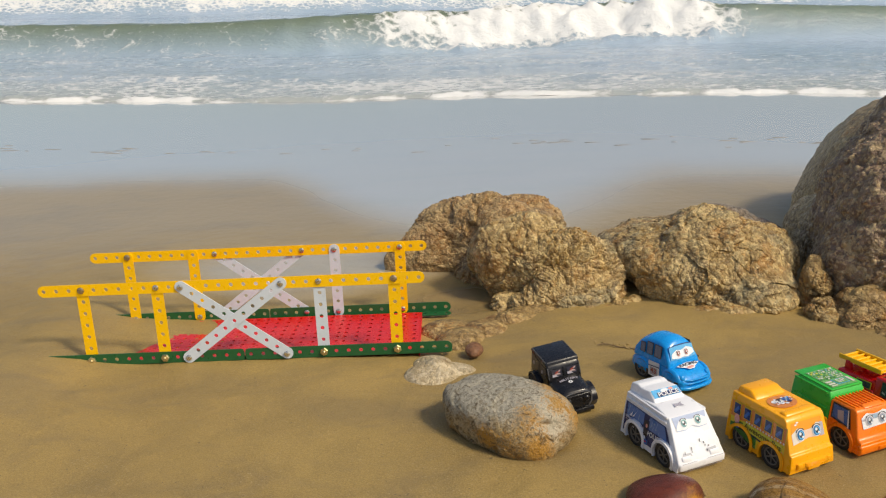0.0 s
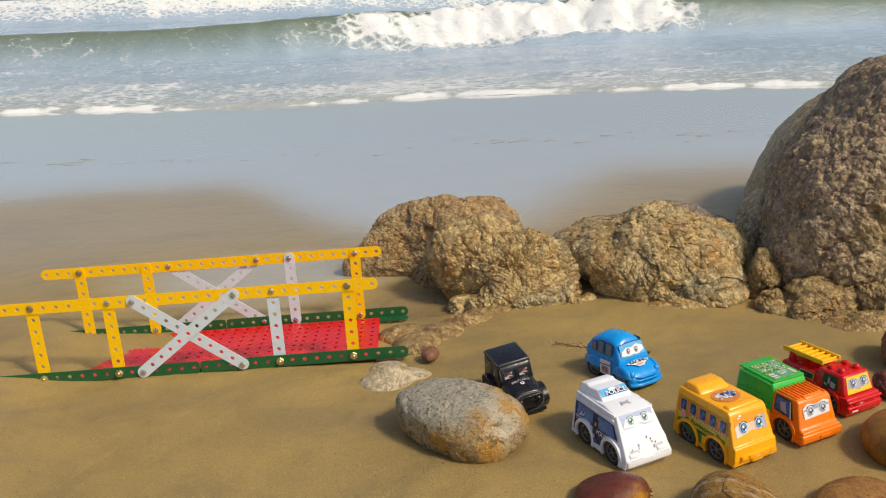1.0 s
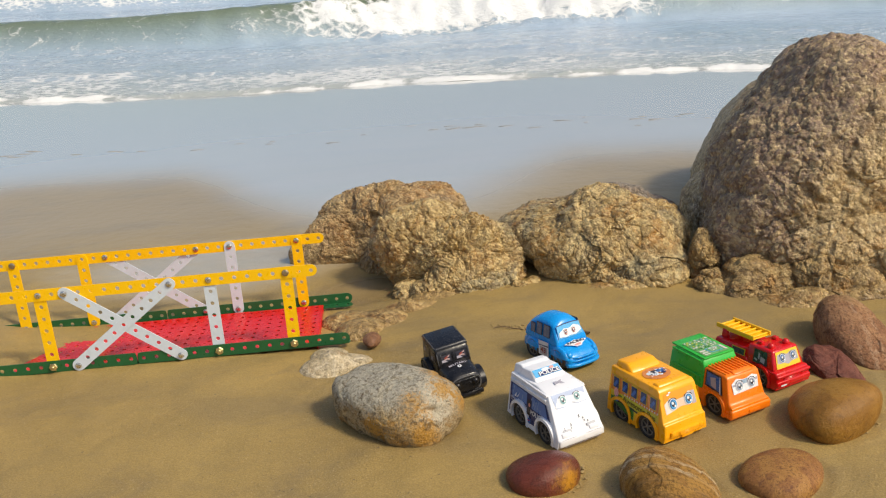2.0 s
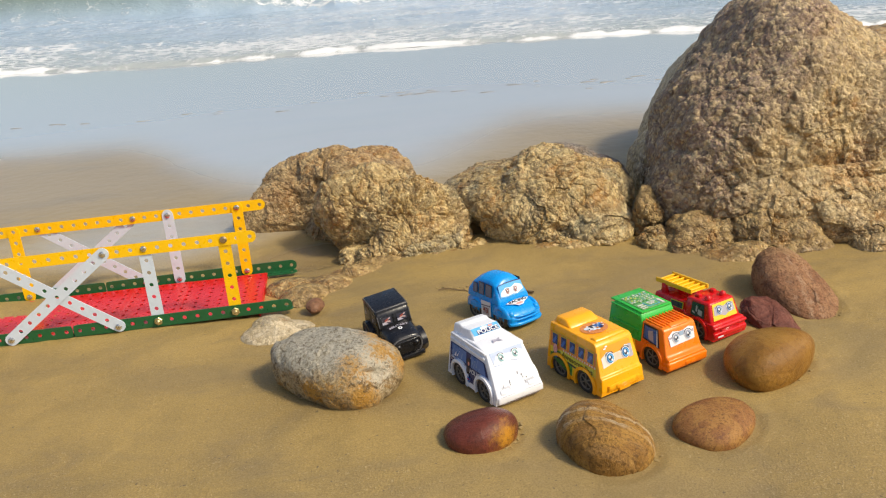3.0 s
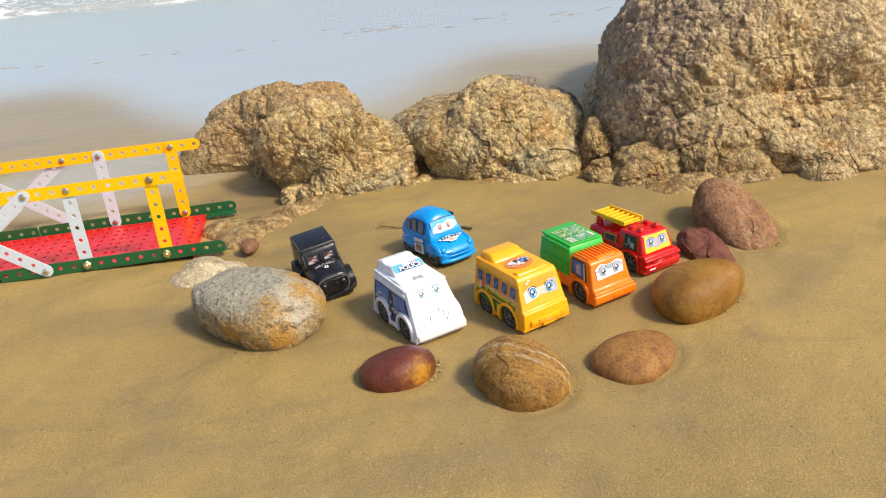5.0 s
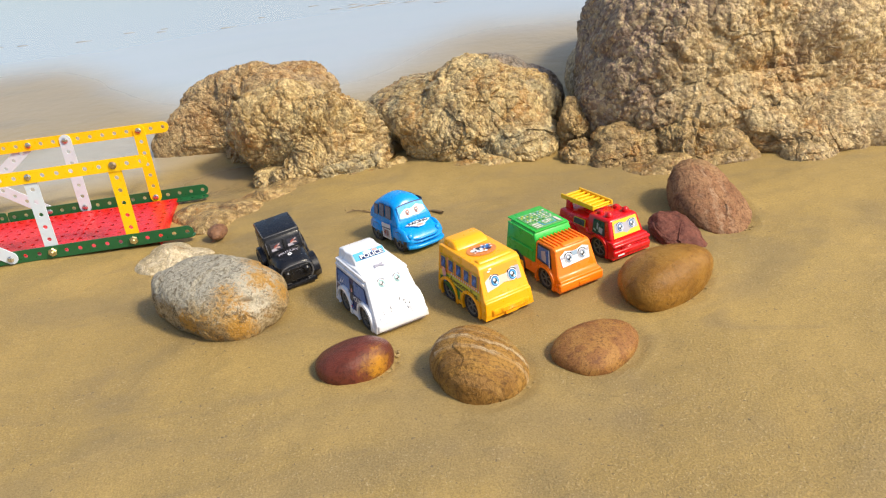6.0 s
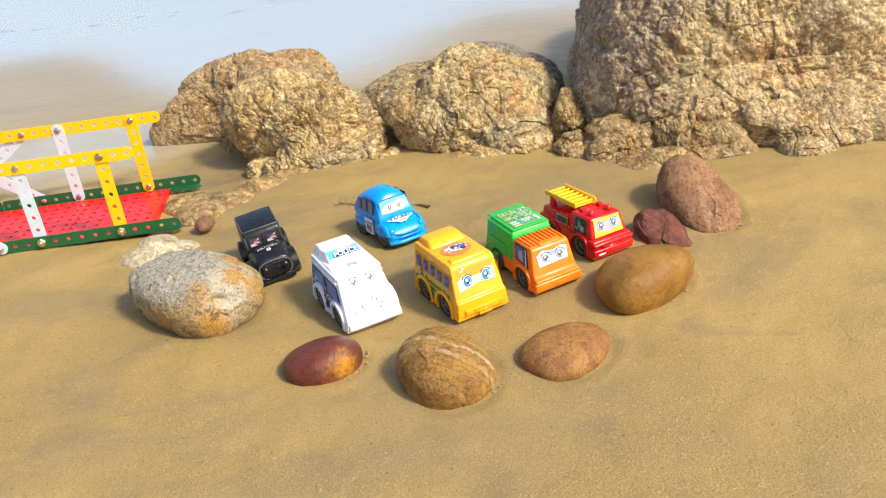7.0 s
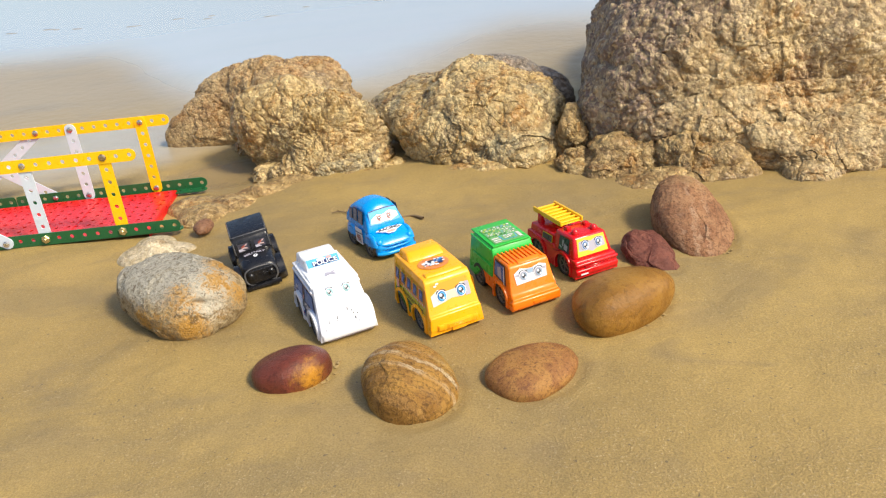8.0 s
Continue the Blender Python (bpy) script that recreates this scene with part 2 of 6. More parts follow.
def ground_z(x, y):
    """Height of the sand: a beach that falls to the sea, with swells."""
    xs = 0.4 + 0.9 * np.tanh((x - 0.4) / 0.9)
    out = np.clip(y - 0.45, 0, 40)
    z = -0.0087 + 0.0407 * xs - 0.0741 * np.clip(y, -12, 0.45) - 0.02 * out - 0.0135 * (1 - np.exp(-out / 0.25))
    z = z + 0.005 * dent(x, y, 0.6, 0.09, 0.1, 0.08) - 0.008 * dent(x, y, 0.29, 0.03, 0.08, 0.08)
    z = z + 0.018 * dent(x, y, -0.160, 0.06, 0.066, 0.18) - 0.009 * dent(x, y, 0.32, 0.16, 0.05, 0.03)
    z = z + 0.004 * dent(x, y, 0.95, -0.08, 0.12, 0.05)
    near = np.exp(-((x - 0.45) ** 2 + (y + 0.05) ** 2) / 1.2)
    z = z + near * (0.0016 * np.sin(9 * x + 5 * np.sin(4 * y)) * np.sin(13 * y + 3 * x + 1.0))
    for cx, cy, a, b, h, k, turn, tilt, *_ in STONES.values():
        t = radians(turn)
        c = math.sqrt(1 - k * k)
        u = ((x - cx) * math.cos(t) + (y - cy) * math.sin(t)) / (a * c)
        v = (-(x - cx) * math.sin(t) + (y - cy) * math.cos(t)) / (b * c)
        r = np.sqrt(u * u + v * v)
        side = 0.5 + 0.5 * np.tanh(((x - cx) - 0.6 * (y - cy)) / (0.5 * b))
        z = z - 0.0016 * side * np.exp(-((r - 1.07) / 0.10) ** 2) + 0.0007 * side * np.exp(-((r - 1.34) / 0.12) ** 2)
    return z


def on_ground(x, y, turn=0.0, lift=0.0, pitch=0.0, roll=0.0):
    """A pose that stands on the sand and leans with its slope."""
    e = 0.03
    slope = Vector((-(ground_z(x + e, y) - ground_z(x - e, y)) / (2 * e), -(ground_z(x, y + e) - ground_z(x, y - e)) / (2 * e), 1)).normalized()
    lean = Vector((0, 0, 1)).rotation_difference(slope).to_matrix().to_4x4()
    return Matrix.Translation((x, y, float(ground_z(x, y)) + lift)) @ lean @ pose(0, 0, 0, pitch, roll, turn)


def spaced(lo, hi, step, far, grow):
    v = list(np.arange(lo, hi, step))
    s = step
    while v[-1] < far:
        s *= grow
        v.append(v[-1] + s)
    s = step
    while v[0] > -far:
        s *= grow
        v.insert(0, v[0] - s)
    return np.array(v)


def sheet(name, xs, ys, zf, material):
    X, Y = np.meshgrid(xs, ys)
    Z = zf(X, Y)
    n, m = len(xs), len(ys)
    idx = np.arange(n * m).reshape(m, n)
    quads = np.stack([idx[:-1, :-1], idx[:-1, 1:], idx[1:, 1:], idx[1:, :-1]], -1).reshape(-1, 4)
    me = bpy.data.meshes.new(name)
    me.from_pydata(np.stack([X, Y, Z], -1).reshape(-1, 3).tolist(), [], quads.tolist())
    me.materials.append(material)
    me.shade_smooth()
    return new(name, me)


def lumpy(X, Y):
    z = ground_z(X, Y)
    flat = z.reshape(-1)
    xf, yf = X.reshape(-1), Y.reshape(-1)
    close = (np.abs(xf - 0.45) < 1.1) & (np.abs(yf - 0.2) < 1.3)
    for i in np.nonzero(close)[0]:
        p = Vector((xf[i], yf[i], 0))
        fade = 1.0 if yf[i] < 0.35 else max(0.0, 1 - (yf[i] - 0.35) / 0.4)
        flat[i] += fade * (0.0018 * noise.noise(p * 14) + 0.0009 * noise.noise(p * 38) + 0.0004 * noise.noise(p * 95))
    return flat.reshape(z.shape)


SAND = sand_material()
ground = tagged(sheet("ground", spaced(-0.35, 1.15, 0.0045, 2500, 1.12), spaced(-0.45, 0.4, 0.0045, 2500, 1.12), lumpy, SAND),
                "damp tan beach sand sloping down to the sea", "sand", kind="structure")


# ---- sea ----
def edge_y(x):
    return 2.05 - 0.19 * np.clip(x - 0.35, -6, 6) + 0.030 * np.sin(1.7 * x + 0.6) + 0.014 * np.sin(5.3 * x) + 0.006 * np.sin(17 * x + 1)


def sea_material():
    n = Net("sea_water", 0.06, 0, 0.5)
    n.b.inputs["IOR"].default_value = 1.33
    foam = n.attr("foam")
    lace = n.noise(7.5, 9, 0.80, 1.2, n.scaled((1.0, 1.7, 1.0)))
    lace2 = n.cells(15, "DISTANCE_TO_EDGE", "Distance", n.scaled((1.0, 1.6, 1.0)))
    speck = n.noise(60, 5, 0.75)
    body = n.mix(n.ramp(n.noise(1.2, 4), 0.3, 0.7), (0.31, 0.42, 0.53), (0.40, 0.50, 0.62))
    body = n.mix(n.attr("shallow"), body, (0.42, 0.45, 0.43))
    body = n.mix(n.attr("swell"), body, (0.15, 0.19, 0.125))
    f = n.math("ADD", foam, n.math("MULTIPLY", n.math("SUBTRACT", lace, 0.5), 1.7))
    f = n.math("ADD", f, n.math("MULTIPLY", n.math("SUBTRACT", 0.10, lace2), 0.9))
    f = n.math("ADD", f, n.math("MULTIPLY", n.math("SUBTRACT", speck, 0.5), 0.5))
    f = n.ramp(f, 0.42, 0.86)
    col = n.mix(f, body, (0.80, 0.81, 0.80))
    h = n.math("ADD", n.noise(11, 5, 0.6, 0.3, n.scaled((1.0, 2.2, 1.0))), n.math("MULTIPLY", n.noise(44, 4), 0.25))
    h = n.math("ADD", h, n.math("MULTIPLY", f, 0.35))
    return n.done(col, n.ramp(f, 0, 1, 0.07, 0.8), n.bump(h, 0.025, 0.5))


def build_sea():
    xs = np.concatenate([-np.geomspace(900, 3.5, 40)[:-1], np.linspace(-3.5, 4.5, 330), np.geomspace(4.5, 900, 40)[1:]])
    us = np.concatenate([np.linspace(0, 0.12, 14)[:-1], np.linspace(0.12, 7.5, 330), np.geomspace(7.5, 2400, 60)[1:]])
    X, U = np.meshgrid(xs, us)
    fade = np.exp(-(U / 5.0) ** 2)
    Y = fade * (edge_y(X) + U) + (1 - fade) * (U + 2.05)
    level = -0.10
    bed = ground_z(X, Y)
    base = bed - 0.003 + (np.maximum(bed + 0.005, level) - bed + 0.003) * (1 - np.exp(-U / 0.03))
    n, m = len(xs), len(us)
    rnd = np.array([noise.fractal(Vector((a * 1.6, b * 2.2, 0)), 0.8, 2, 4) for a, b in zip(X.reshape(-1), Y.reshape(-1))]).reshape(X.shape)
    fine = np.array([noise.fractal(Vector((a * 7, b * 11, 4)), 0.7, 2, 3) for a, b in zip(X.reshape(-1), Y.reshape(-1))]).reshape(X.shape)
    crest = 4.0 + 0.10 * np.sin(0.8 * X) + 0.05 * np.sin(2.3 * X)
    d = Y - crest
    front = np.exp(-(d / 0.15) ** 2) * (d < 0) + np.exp(-(d / 0.42) ** 2) * (d >= 0)
    high = 0.185 + 0.03 * np.sin(1.1 * X + 0.5)
    d2 = Y - 7.9 - 0.3 * np.sin(0.5 * X)
    back = np.exp(-(d2 / 0.25) ** 2) * (d2 < 0) + np.exp(-(d2 / 0.7) ** 2) * (d2 >= 0)
    chop = np.clip((U - 0.05) / 0.4, 0, 1) * np.exp(-U / 9)
    ripple = chop * (0.006 * np.sin(13 * Y + 2.5 * rnd + 0.8 * np.sin(1.5 * X)) + 0.006 * fine)
    broken = np.clip(0.30 + 0.9 * np.sin(1.35 * X + 0.4) + 0.45 * rnd, 0, 1)
    foam = (0.84 + 0.9 * fine + 0.25 * rnd) * np.exp(-(np.maximum(U - 0.012 - 0.03 * rnd, 0) / 0.016) ** 2)
    foam = np.maximum(foam, (0.60 + 0.16 * rnd) * np.exp(-((U - 0.30) / 0.60) ** 2))
    foam = np.maximum(foam, 0.46 * np.exp(-((U - 1.1) / 0.75) ** 2))
    roll = 1.25 * broken * (np.exp(-((d + 0.10) / 0.16) ** 2))
    foam = np.clip(np.maximum(np.maximum(foam, roll), (0.78 + 0.25 * rnd) * np.exp(-((d2 + 0.1) / 0.35) ** 2)), 0, 1.3)
    Z = base + high * front + 0.22 * back + ripple + (0.010 + 0.006 * fine) * np.exp(-((U - 0.035) / 0.03) ** 2)
    Z = Z + roll * (0.05 * rnd + 0.035 * fine)
    Z = np.where(U > 0.03, np.maximum(Z, bed + 0.0025), Z)
    idx = np.arange(n * m).reshape(m, n)
    quads = np.stack([idx[:-1, :-1], idx[:-1, 1:], idx[1:, 1:], idx[1:, :-1]], -1).reshape(-1, 4)
    me = bpy.data.meshes.new("sea")
    me.from_pydata(np.stack([X, Y, Z], -1).reshape(-1, 3).tolist(), [], quads.tolist())
    for key, val in (("foam", foam), ("shallow", np.exp(-U / 0.6)), ("swell", front)):
        me.attributes.new(key, "FLOAT", "POINT").data.foreach_set("value", val.reshape(-1).astype(np.float32))
    me.materials.append(sea_material())
    me.shade_smooth()
    return tagged(new("water", me), "grey-green sea with breaking waves and white foam", "sea", kind="structure")


build_sea()


def foam_ripple_streaks():
    """Broken threads on the wet sand, for foam the last wave left and for ripple marks."""
    bm = bmesh.new()
    rng = random.Random(5)
    for k in range(70):
        x = rng.uniform(-1.6, 1.9)
        y = 1.22 - 0.16 * (x - 0.35) + 0.03 * math.sin(3 * x) + rng.gauss(0, 0.035)
        a, b = rng.uniform(0.006, 0.030), rng.uniform(0.0015, 0.0035)
        bmesh.ops.create_uvsphere(bm, u_segments=8, v_segments=4, radius=1, matrix=pose(x, y, float(ground_z(x, y)), 0, 0, rng.uniform(-14, 4)) @ Matrix.Diagonal((a, b, 0.0012, 1)))
    # toned dark grey after the ripple marks, darker than foam
    n = Net("foam_ripple_grey", 0.7)
    ob = new("foam_ripple_streaks", mesh_of("foam_ripple_streaks", bm, n.done(n.mix(n.noise(150, 4), (0.20, 0.19, 0.17), (0.36, 0.36, 0.35)))))
    return tagged(ob, "thin broken grey streaks of foam and ripple marks on wet sand", "foam", kind="stuff")


foam_ripple_streaks()


# ---- rocks ----
def facet(q, s, k, crack):
    """Relief of tilted blocks about 1/s across, with cracks between them."""
    d, pts = noise.voronoi(q * s)
    r = noise.noise_vector(pts[0] * 3.7)
    return (q * s - pts[0]).dot(r) * k / s - crack * math.exp(-(d[1] - d[0]) / 0.07)


def nodule(q, s, high, crack):
    """Relief of rounded knobs about 1/s across, each of its own height, with creases between them."""
    d, pts = noise.voronoi(q * s)
    size = 0.35 + 1.3 * abs(noise.noise(pts[0] * 5.3))
    return high * size * (0.55 - d[0] * d[0]) - crack * math.exp(-(d[1] - d[0]) / 0.09)


def rock(name, centre, lumps, level, material, label, category="rock", amp=1.0, seed=0.0, crumb=1.0, blend=0.014, slab=0.20):
    """A rock whose outline is the hull of overlapping lumps, broken into blocks and crumbs."""
    bm = bmesh.new()
    bmesh.ops.create_icosphere(bm, subdivisions=level, radius=1)
    c = np.array(centre)
    dirs = np.array([v.co[:] for v in bm.verts]) + (-0.12, -0.45, 0.18)      # finer where the rock is weathered most
    dirs /= np.linalg.norm(dirs, axis=1)[:, None]
    soft = blend
    total = np.exp(np.full(len(dirs), 0.012) / soft)
    for lx, ly, lz, rx, ry, rz in lumps:
        o = (c - (lx, ly, lz)) / (rx, ry, rz)
        k = dirs / (rx, ry, rz)
        a, b, cc = (k * k).sum(1), (k * o).sum(1), (o * o).sum() - 1
        disc = b * b - a * cc
        hit = np.where(disc > 0, (-b + np.sqrt(np.maximum(disc, 0))) / a, 0)
        total += np.exp(np.maximum(hit, 0) / soft)
    far = soft * np.log(total) - 0.15 * soft
    for v, d, r in zip(bm.verts, dirs, far):
        p = Vector(c + d * r)
        q = p + Vector((seed, seed * 0.7, -seed))
        w = q + 0.014 * noise.noise_vector(q * 24) + 0.004 * noise.noise_vector(q * 85)
        off = 0.008 * noise.fractal(q * 12, 0.9, 2.1, 4) + facet(w, 17, slab, 0.0005) + nodule(w, 34, 0.0062, 0.0012) - 0.0015 + facet(w, 55, 0.24, 0.0006)
        knob = max(0.25, 0.9 + 1.3 * noise.noise(q * 15 + Vector((3, 1, 7))))
        off += crumb * knob * (nodule(w, 105, 0.0034, 0.0007) + nodule(w + Vector((0.3, 0, 0)), 220, 0.0012, 0.0003) + 0.0008 * noise.noise(q * 300))
        v.co = p + Vector(d) * off * amp
    bmesh.ops.translate(bm, verts=bm.verts, vec=-Vector(centre))
    ob = new(name, mesh_of(name, bm, material, True, 75))
    ob.location = centre
    return tagged(ob, label, category)


def crag(name, x, y, z, a, bb, c, level, material, label, seed, amp):
    """A small irregular rock of a few lumps."""
    rng = random.Random(int(seed * 10))
    lumps = [(x, y, z, a * 0.75, bb * 0.8, c)]
    for k in range(4):
        t = rng.uniform(0, 6.3)
        lumps.append((x + 0.45 * a * math.cos(t), y + 0.45 * bb * math.sin(t), z - 0.1 * c, a * rng.uniform(0.4, 0.6), bb * rng.uniform(0.4, 0.7), c * rng.uniform(0.5, 0.95)))
    return rock(name, (x, y, z), lumps, level, material, label, seed=seed, amp=amp, blend=0.004)


rock("rock", (0.36, 0.32, -0.01), [(0.324, 0.330, -0.009, 0.086, 0.056, 0.085), (0.286, 0.305, -0.027, 0.076, 0.025, 0.058), (0.415, 0.323, 0.009, 0.049, 0.062, 0.067), (0.359, 0.252, -0.025, 0.054, 0.050, 0.042), (0.379, 0.299, -0.007, 0.068, 0.076, 0.086)],
     8, ROCK_B, "rugged ochre-brown rock half buried in wet sand", seed=1.3, crumb=0.8)
rock("rock", (0.43, 0.19, 0.0), [(0.446, 0.155, 0.035, 0.056, 0.024, 0.044), (0.387, 0.185, 0.034, 0.066, 0.039, 0.061), (0.410, 0.224, 0.018, 0.084, 0.047, 0.046), (0.488, 0.157, 0.005, 0.024, 0.027, 0.023), (0.442, 0.138, 0.004, 0.053, 0.029, 0.027), (0.366, 0.148, -0.010, 0.017, 0.014, 0.015), (0.388, 0.140, -0.008, 0.020, 0.014, 0.017)],
     8, ROCK, "rugged ochre and greenish rock in front of a larger one", seed=4.1)
rock("rock", (0.61, 0.16, 0.02), [(0.617, 0.184, 0.028, 0.070, 0.077, 0.073), (0.653, 0.113, 0.022, 0.047, 0.063, 0.031), (0.602, 0.136, 0.015, 0.070, 0.054, 0.058), (0.659, 0.139, 0.054, 0.050, 0.041, 0.033), (0.577, 0.199, 0.034, 0.076, 0.083, 0.037), (0.541, 0.230, 0.027, 0.059, 0.053, 0.028), (0.659, 0.194, 0.025, 0.043, 0.043, 0.035)],
     8, ROCK, "block-shaped ochre rock with knobbly cream patches", seed=7.7)
rock("rock_ledge", (0.605, 0.076, 0.006), [(0.585, 0.073, 0.008, 0.020, 0.010, 0.008), (0.618, 0.064, 0.012, 0.022, 0.012, 0.008), (0.606, 0.080, 0.008, 0.042, 0.016, 0.008), (0.64, 0.068, 0.012, 0.012, 0.008, 0.006)],
     7, ROCK, "thin crumbly ochre ledge at the foot of a rock", seed=5.2, amp=0.45, blend=0.003)
rock("rock", (0.702, 0.050, 0.020), [(0.6985, 0.046, 0.018, 0.0130, 0.018, 0.017), (0.709, 0.056, 0.020, 0.012, 0.018, 0.018)],
     6, ROCK_WET, "small ochre rock wedged between two larger ones", seed=2.6, amp=0.95, blend=0.004)
rock("rock", (0.707, 0.084, 0.035), [(0.702, 0.080, 0.034, 0.016, 0.016, 0.024), (0.716, 0.090, 0.030, 0.018, 0.018, 0.020), (0.706, 0.096, 0.048, 0.012, 0.014, 0.018)],
     6, ROCK_WET, "small ochre rock wedged between two larger ones", seed=4.9, amp=0.95, blend=0.004)
crag("small_rock", 0.7035, 0.034, 0.0165, 0.0085, 0.008, 0.005, 5, ROCK, "small ochre rock at the foot of a larger one", 5.2, 0.4)
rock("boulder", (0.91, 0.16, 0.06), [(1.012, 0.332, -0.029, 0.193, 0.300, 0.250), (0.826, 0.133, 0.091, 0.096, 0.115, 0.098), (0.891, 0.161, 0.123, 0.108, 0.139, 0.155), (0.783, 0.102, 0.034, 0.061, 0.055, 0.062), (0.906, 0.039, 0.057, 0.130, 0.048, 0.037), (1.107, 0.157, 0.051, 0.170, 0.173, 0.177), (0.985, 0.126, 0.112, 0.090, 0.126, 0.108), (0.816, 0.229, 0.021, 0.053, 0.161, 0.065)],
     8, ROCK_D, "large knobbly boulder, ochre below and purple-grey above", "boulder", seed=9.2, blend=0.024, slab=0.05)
rock("rock", (0.75, 0.04, 0.02), [(0.748, 0.040, 0.018, 0.042, 0.036, 0.036), (0.728, 0.022, 0.014, 0.022, 0.022, 0.016), (0.772, 0.030, 0.020, 0.026, 0.028, 0.026)],
     7, ROCK_WET, "rounded low ochre rock at the foot of the boulder", seed=12.4, amp=0.85, blend=0.008)
rock("rock", (0.77, -0.018, 0.018), [(0.757, -0.020, 0.018, 0.030, 0.018, 0.010), (0.784, -0.018, 0.020, 0.026, 0.022, 0.014), (0.745, -0.008, 0.018, 0.018, 0.016, 0.008)],
     6, ROCK_WET, "low crumbly rock beside the reddish stone", seed=14.9, amp=0.5, blend=0.005)
rock("rock", (0.815, 0.01, 0.025), [(0.800, 0.018, 0.024, 0.032, 0.030, 0.036), (0.835, -0.002, 0.020, 0.040, 0.034, 0.034), (0.812, -0.022, 0.022, 0.026, 0.016, 0.012), (0.846, -0.024, 0.024, 0.026, 0.016, 0.014)],
     7, ROCK_WET, "crumbling damp ochre apron of the boulder", seed=16.3, amp=0.95, blend=0.006)
rock("rock", (0.92, 0.0, 0.03), [(0.892, 0.012, 0.044, 0.046, 0.040, 0.036), (0.915, -0.020, 0.032, 0.036, 0.046, 0.026), (0.958, 0.004, 0.036, 0.056, 0.056, 0.044), (0.905, -0.050, 0.030, 0.024, 0.026, 0.014), (1.0, 0.0, 0.036, 0.05, 0.06, 0.04)],
     8, ROCK_D, "pale ochre shelf of rock along the boulder", seed=18.8, amp=0.9, blend=0.008)
rock("rock_ledge", (0.495, 0.112, 0.0), [(0.500, 0.116, 0.002, 0.012, 0.010, 0.007), (0.482, 0.106, 0.001, 0.010, 0.007, 0.005), (0.462, 0.110, 0.0, 0.012, 0.006, 0.004), (0.517, 0.122, 0.003, 0.010, 0.010, 0.009)],
     6, ROCK, "crumbled ochre rubble at the foot of a rock", seed=21.7, amp=0.45, blend=0.003)
rock("rock_ledge", (0.36, 0.09, -0.010), [(0.37, 0.096, -0.016, 0.045, 0.022, 0.018), (0.335, 0.068, -0.014, 0.032, 0.026, 0.018), (0.305, 0.042, -0.012, 0.026, 0.026, 0.018), (0.29, 0.075, -0.014, 0.03, 0.025, 0.015), (0.40, 0.116, -0.012, 0.04, 0.016, 0.015)],
     7, ROCK_WET, "low brown rock ledge just above the sand", seed=3.6, amp=0.35, blend=0.005)
rock("rock", (0.65, 0.235, 0.04), [(0.645, 0.237, 0.042, 0.060, 0.0515, 0.043), (0.699, 0.232, 0.018, 0.044, 0.040, 0.043)], 7, ROCK_GREY, "smooth dark brown rock behind the ochre ones", seed=6.4, amp=0.35)


def stone(name, key, material, label, lump=0.06, seed=0.0, square=2.0, rugged=0.0, pits=()):
    x, y, a, b, h, k, turn, tilt, wide, high, lean = STONES[key]
    bm = bmesh.new()
    bmesh.ops.create_icosphere(bm, subdivisions=7, radius=1)
    for v in bm.verts:
        d = v.co.normalized()
        s = (abs(d.x) ** square + abs(d.y) ** square + abs(d.z) ** square) ** (-1 / square)
        q = d * 1.3 + Vector((seed, 2 * seed, -seed))
        r = s * (1 + lump * noise.noise(q) + 0.35 * lump * noise.noise(q * 2.3) + 0.10 * lump * noise.noise(q * 7))
        for px, py, pz, deep, spread in pits:
            r -= deep * math.exp(-(1 - d.dot(Vector((px, py, pz)).normalized())) / spread)
        v.co = Vector((d.x * a, d.y * b * (1 + wide * d.x), d.z * h * (1 + high * d.x + lean * d.y))) * r
        if rugged:
            w = v.co + Vector((seed, 0, 0)) + 0.006 * noise.noise_vector(v.co * 40)
            v.co += d * rugged * (facet(w, 34, 0.35, 0.0006) + facet(w, 110, 0.40, 0.0005))
    ob = new(name, mesh_of(name, bm, material, True, 80))
    z = -0.0087 + 0.0407 * x - 0.0741 * y
    ob.matrix_world = Matrix.Translation((x, y, z + k * h)) @ pose(0, 0, 0, 0, tilt, turn)
    return tagged(ob, label, "stone")


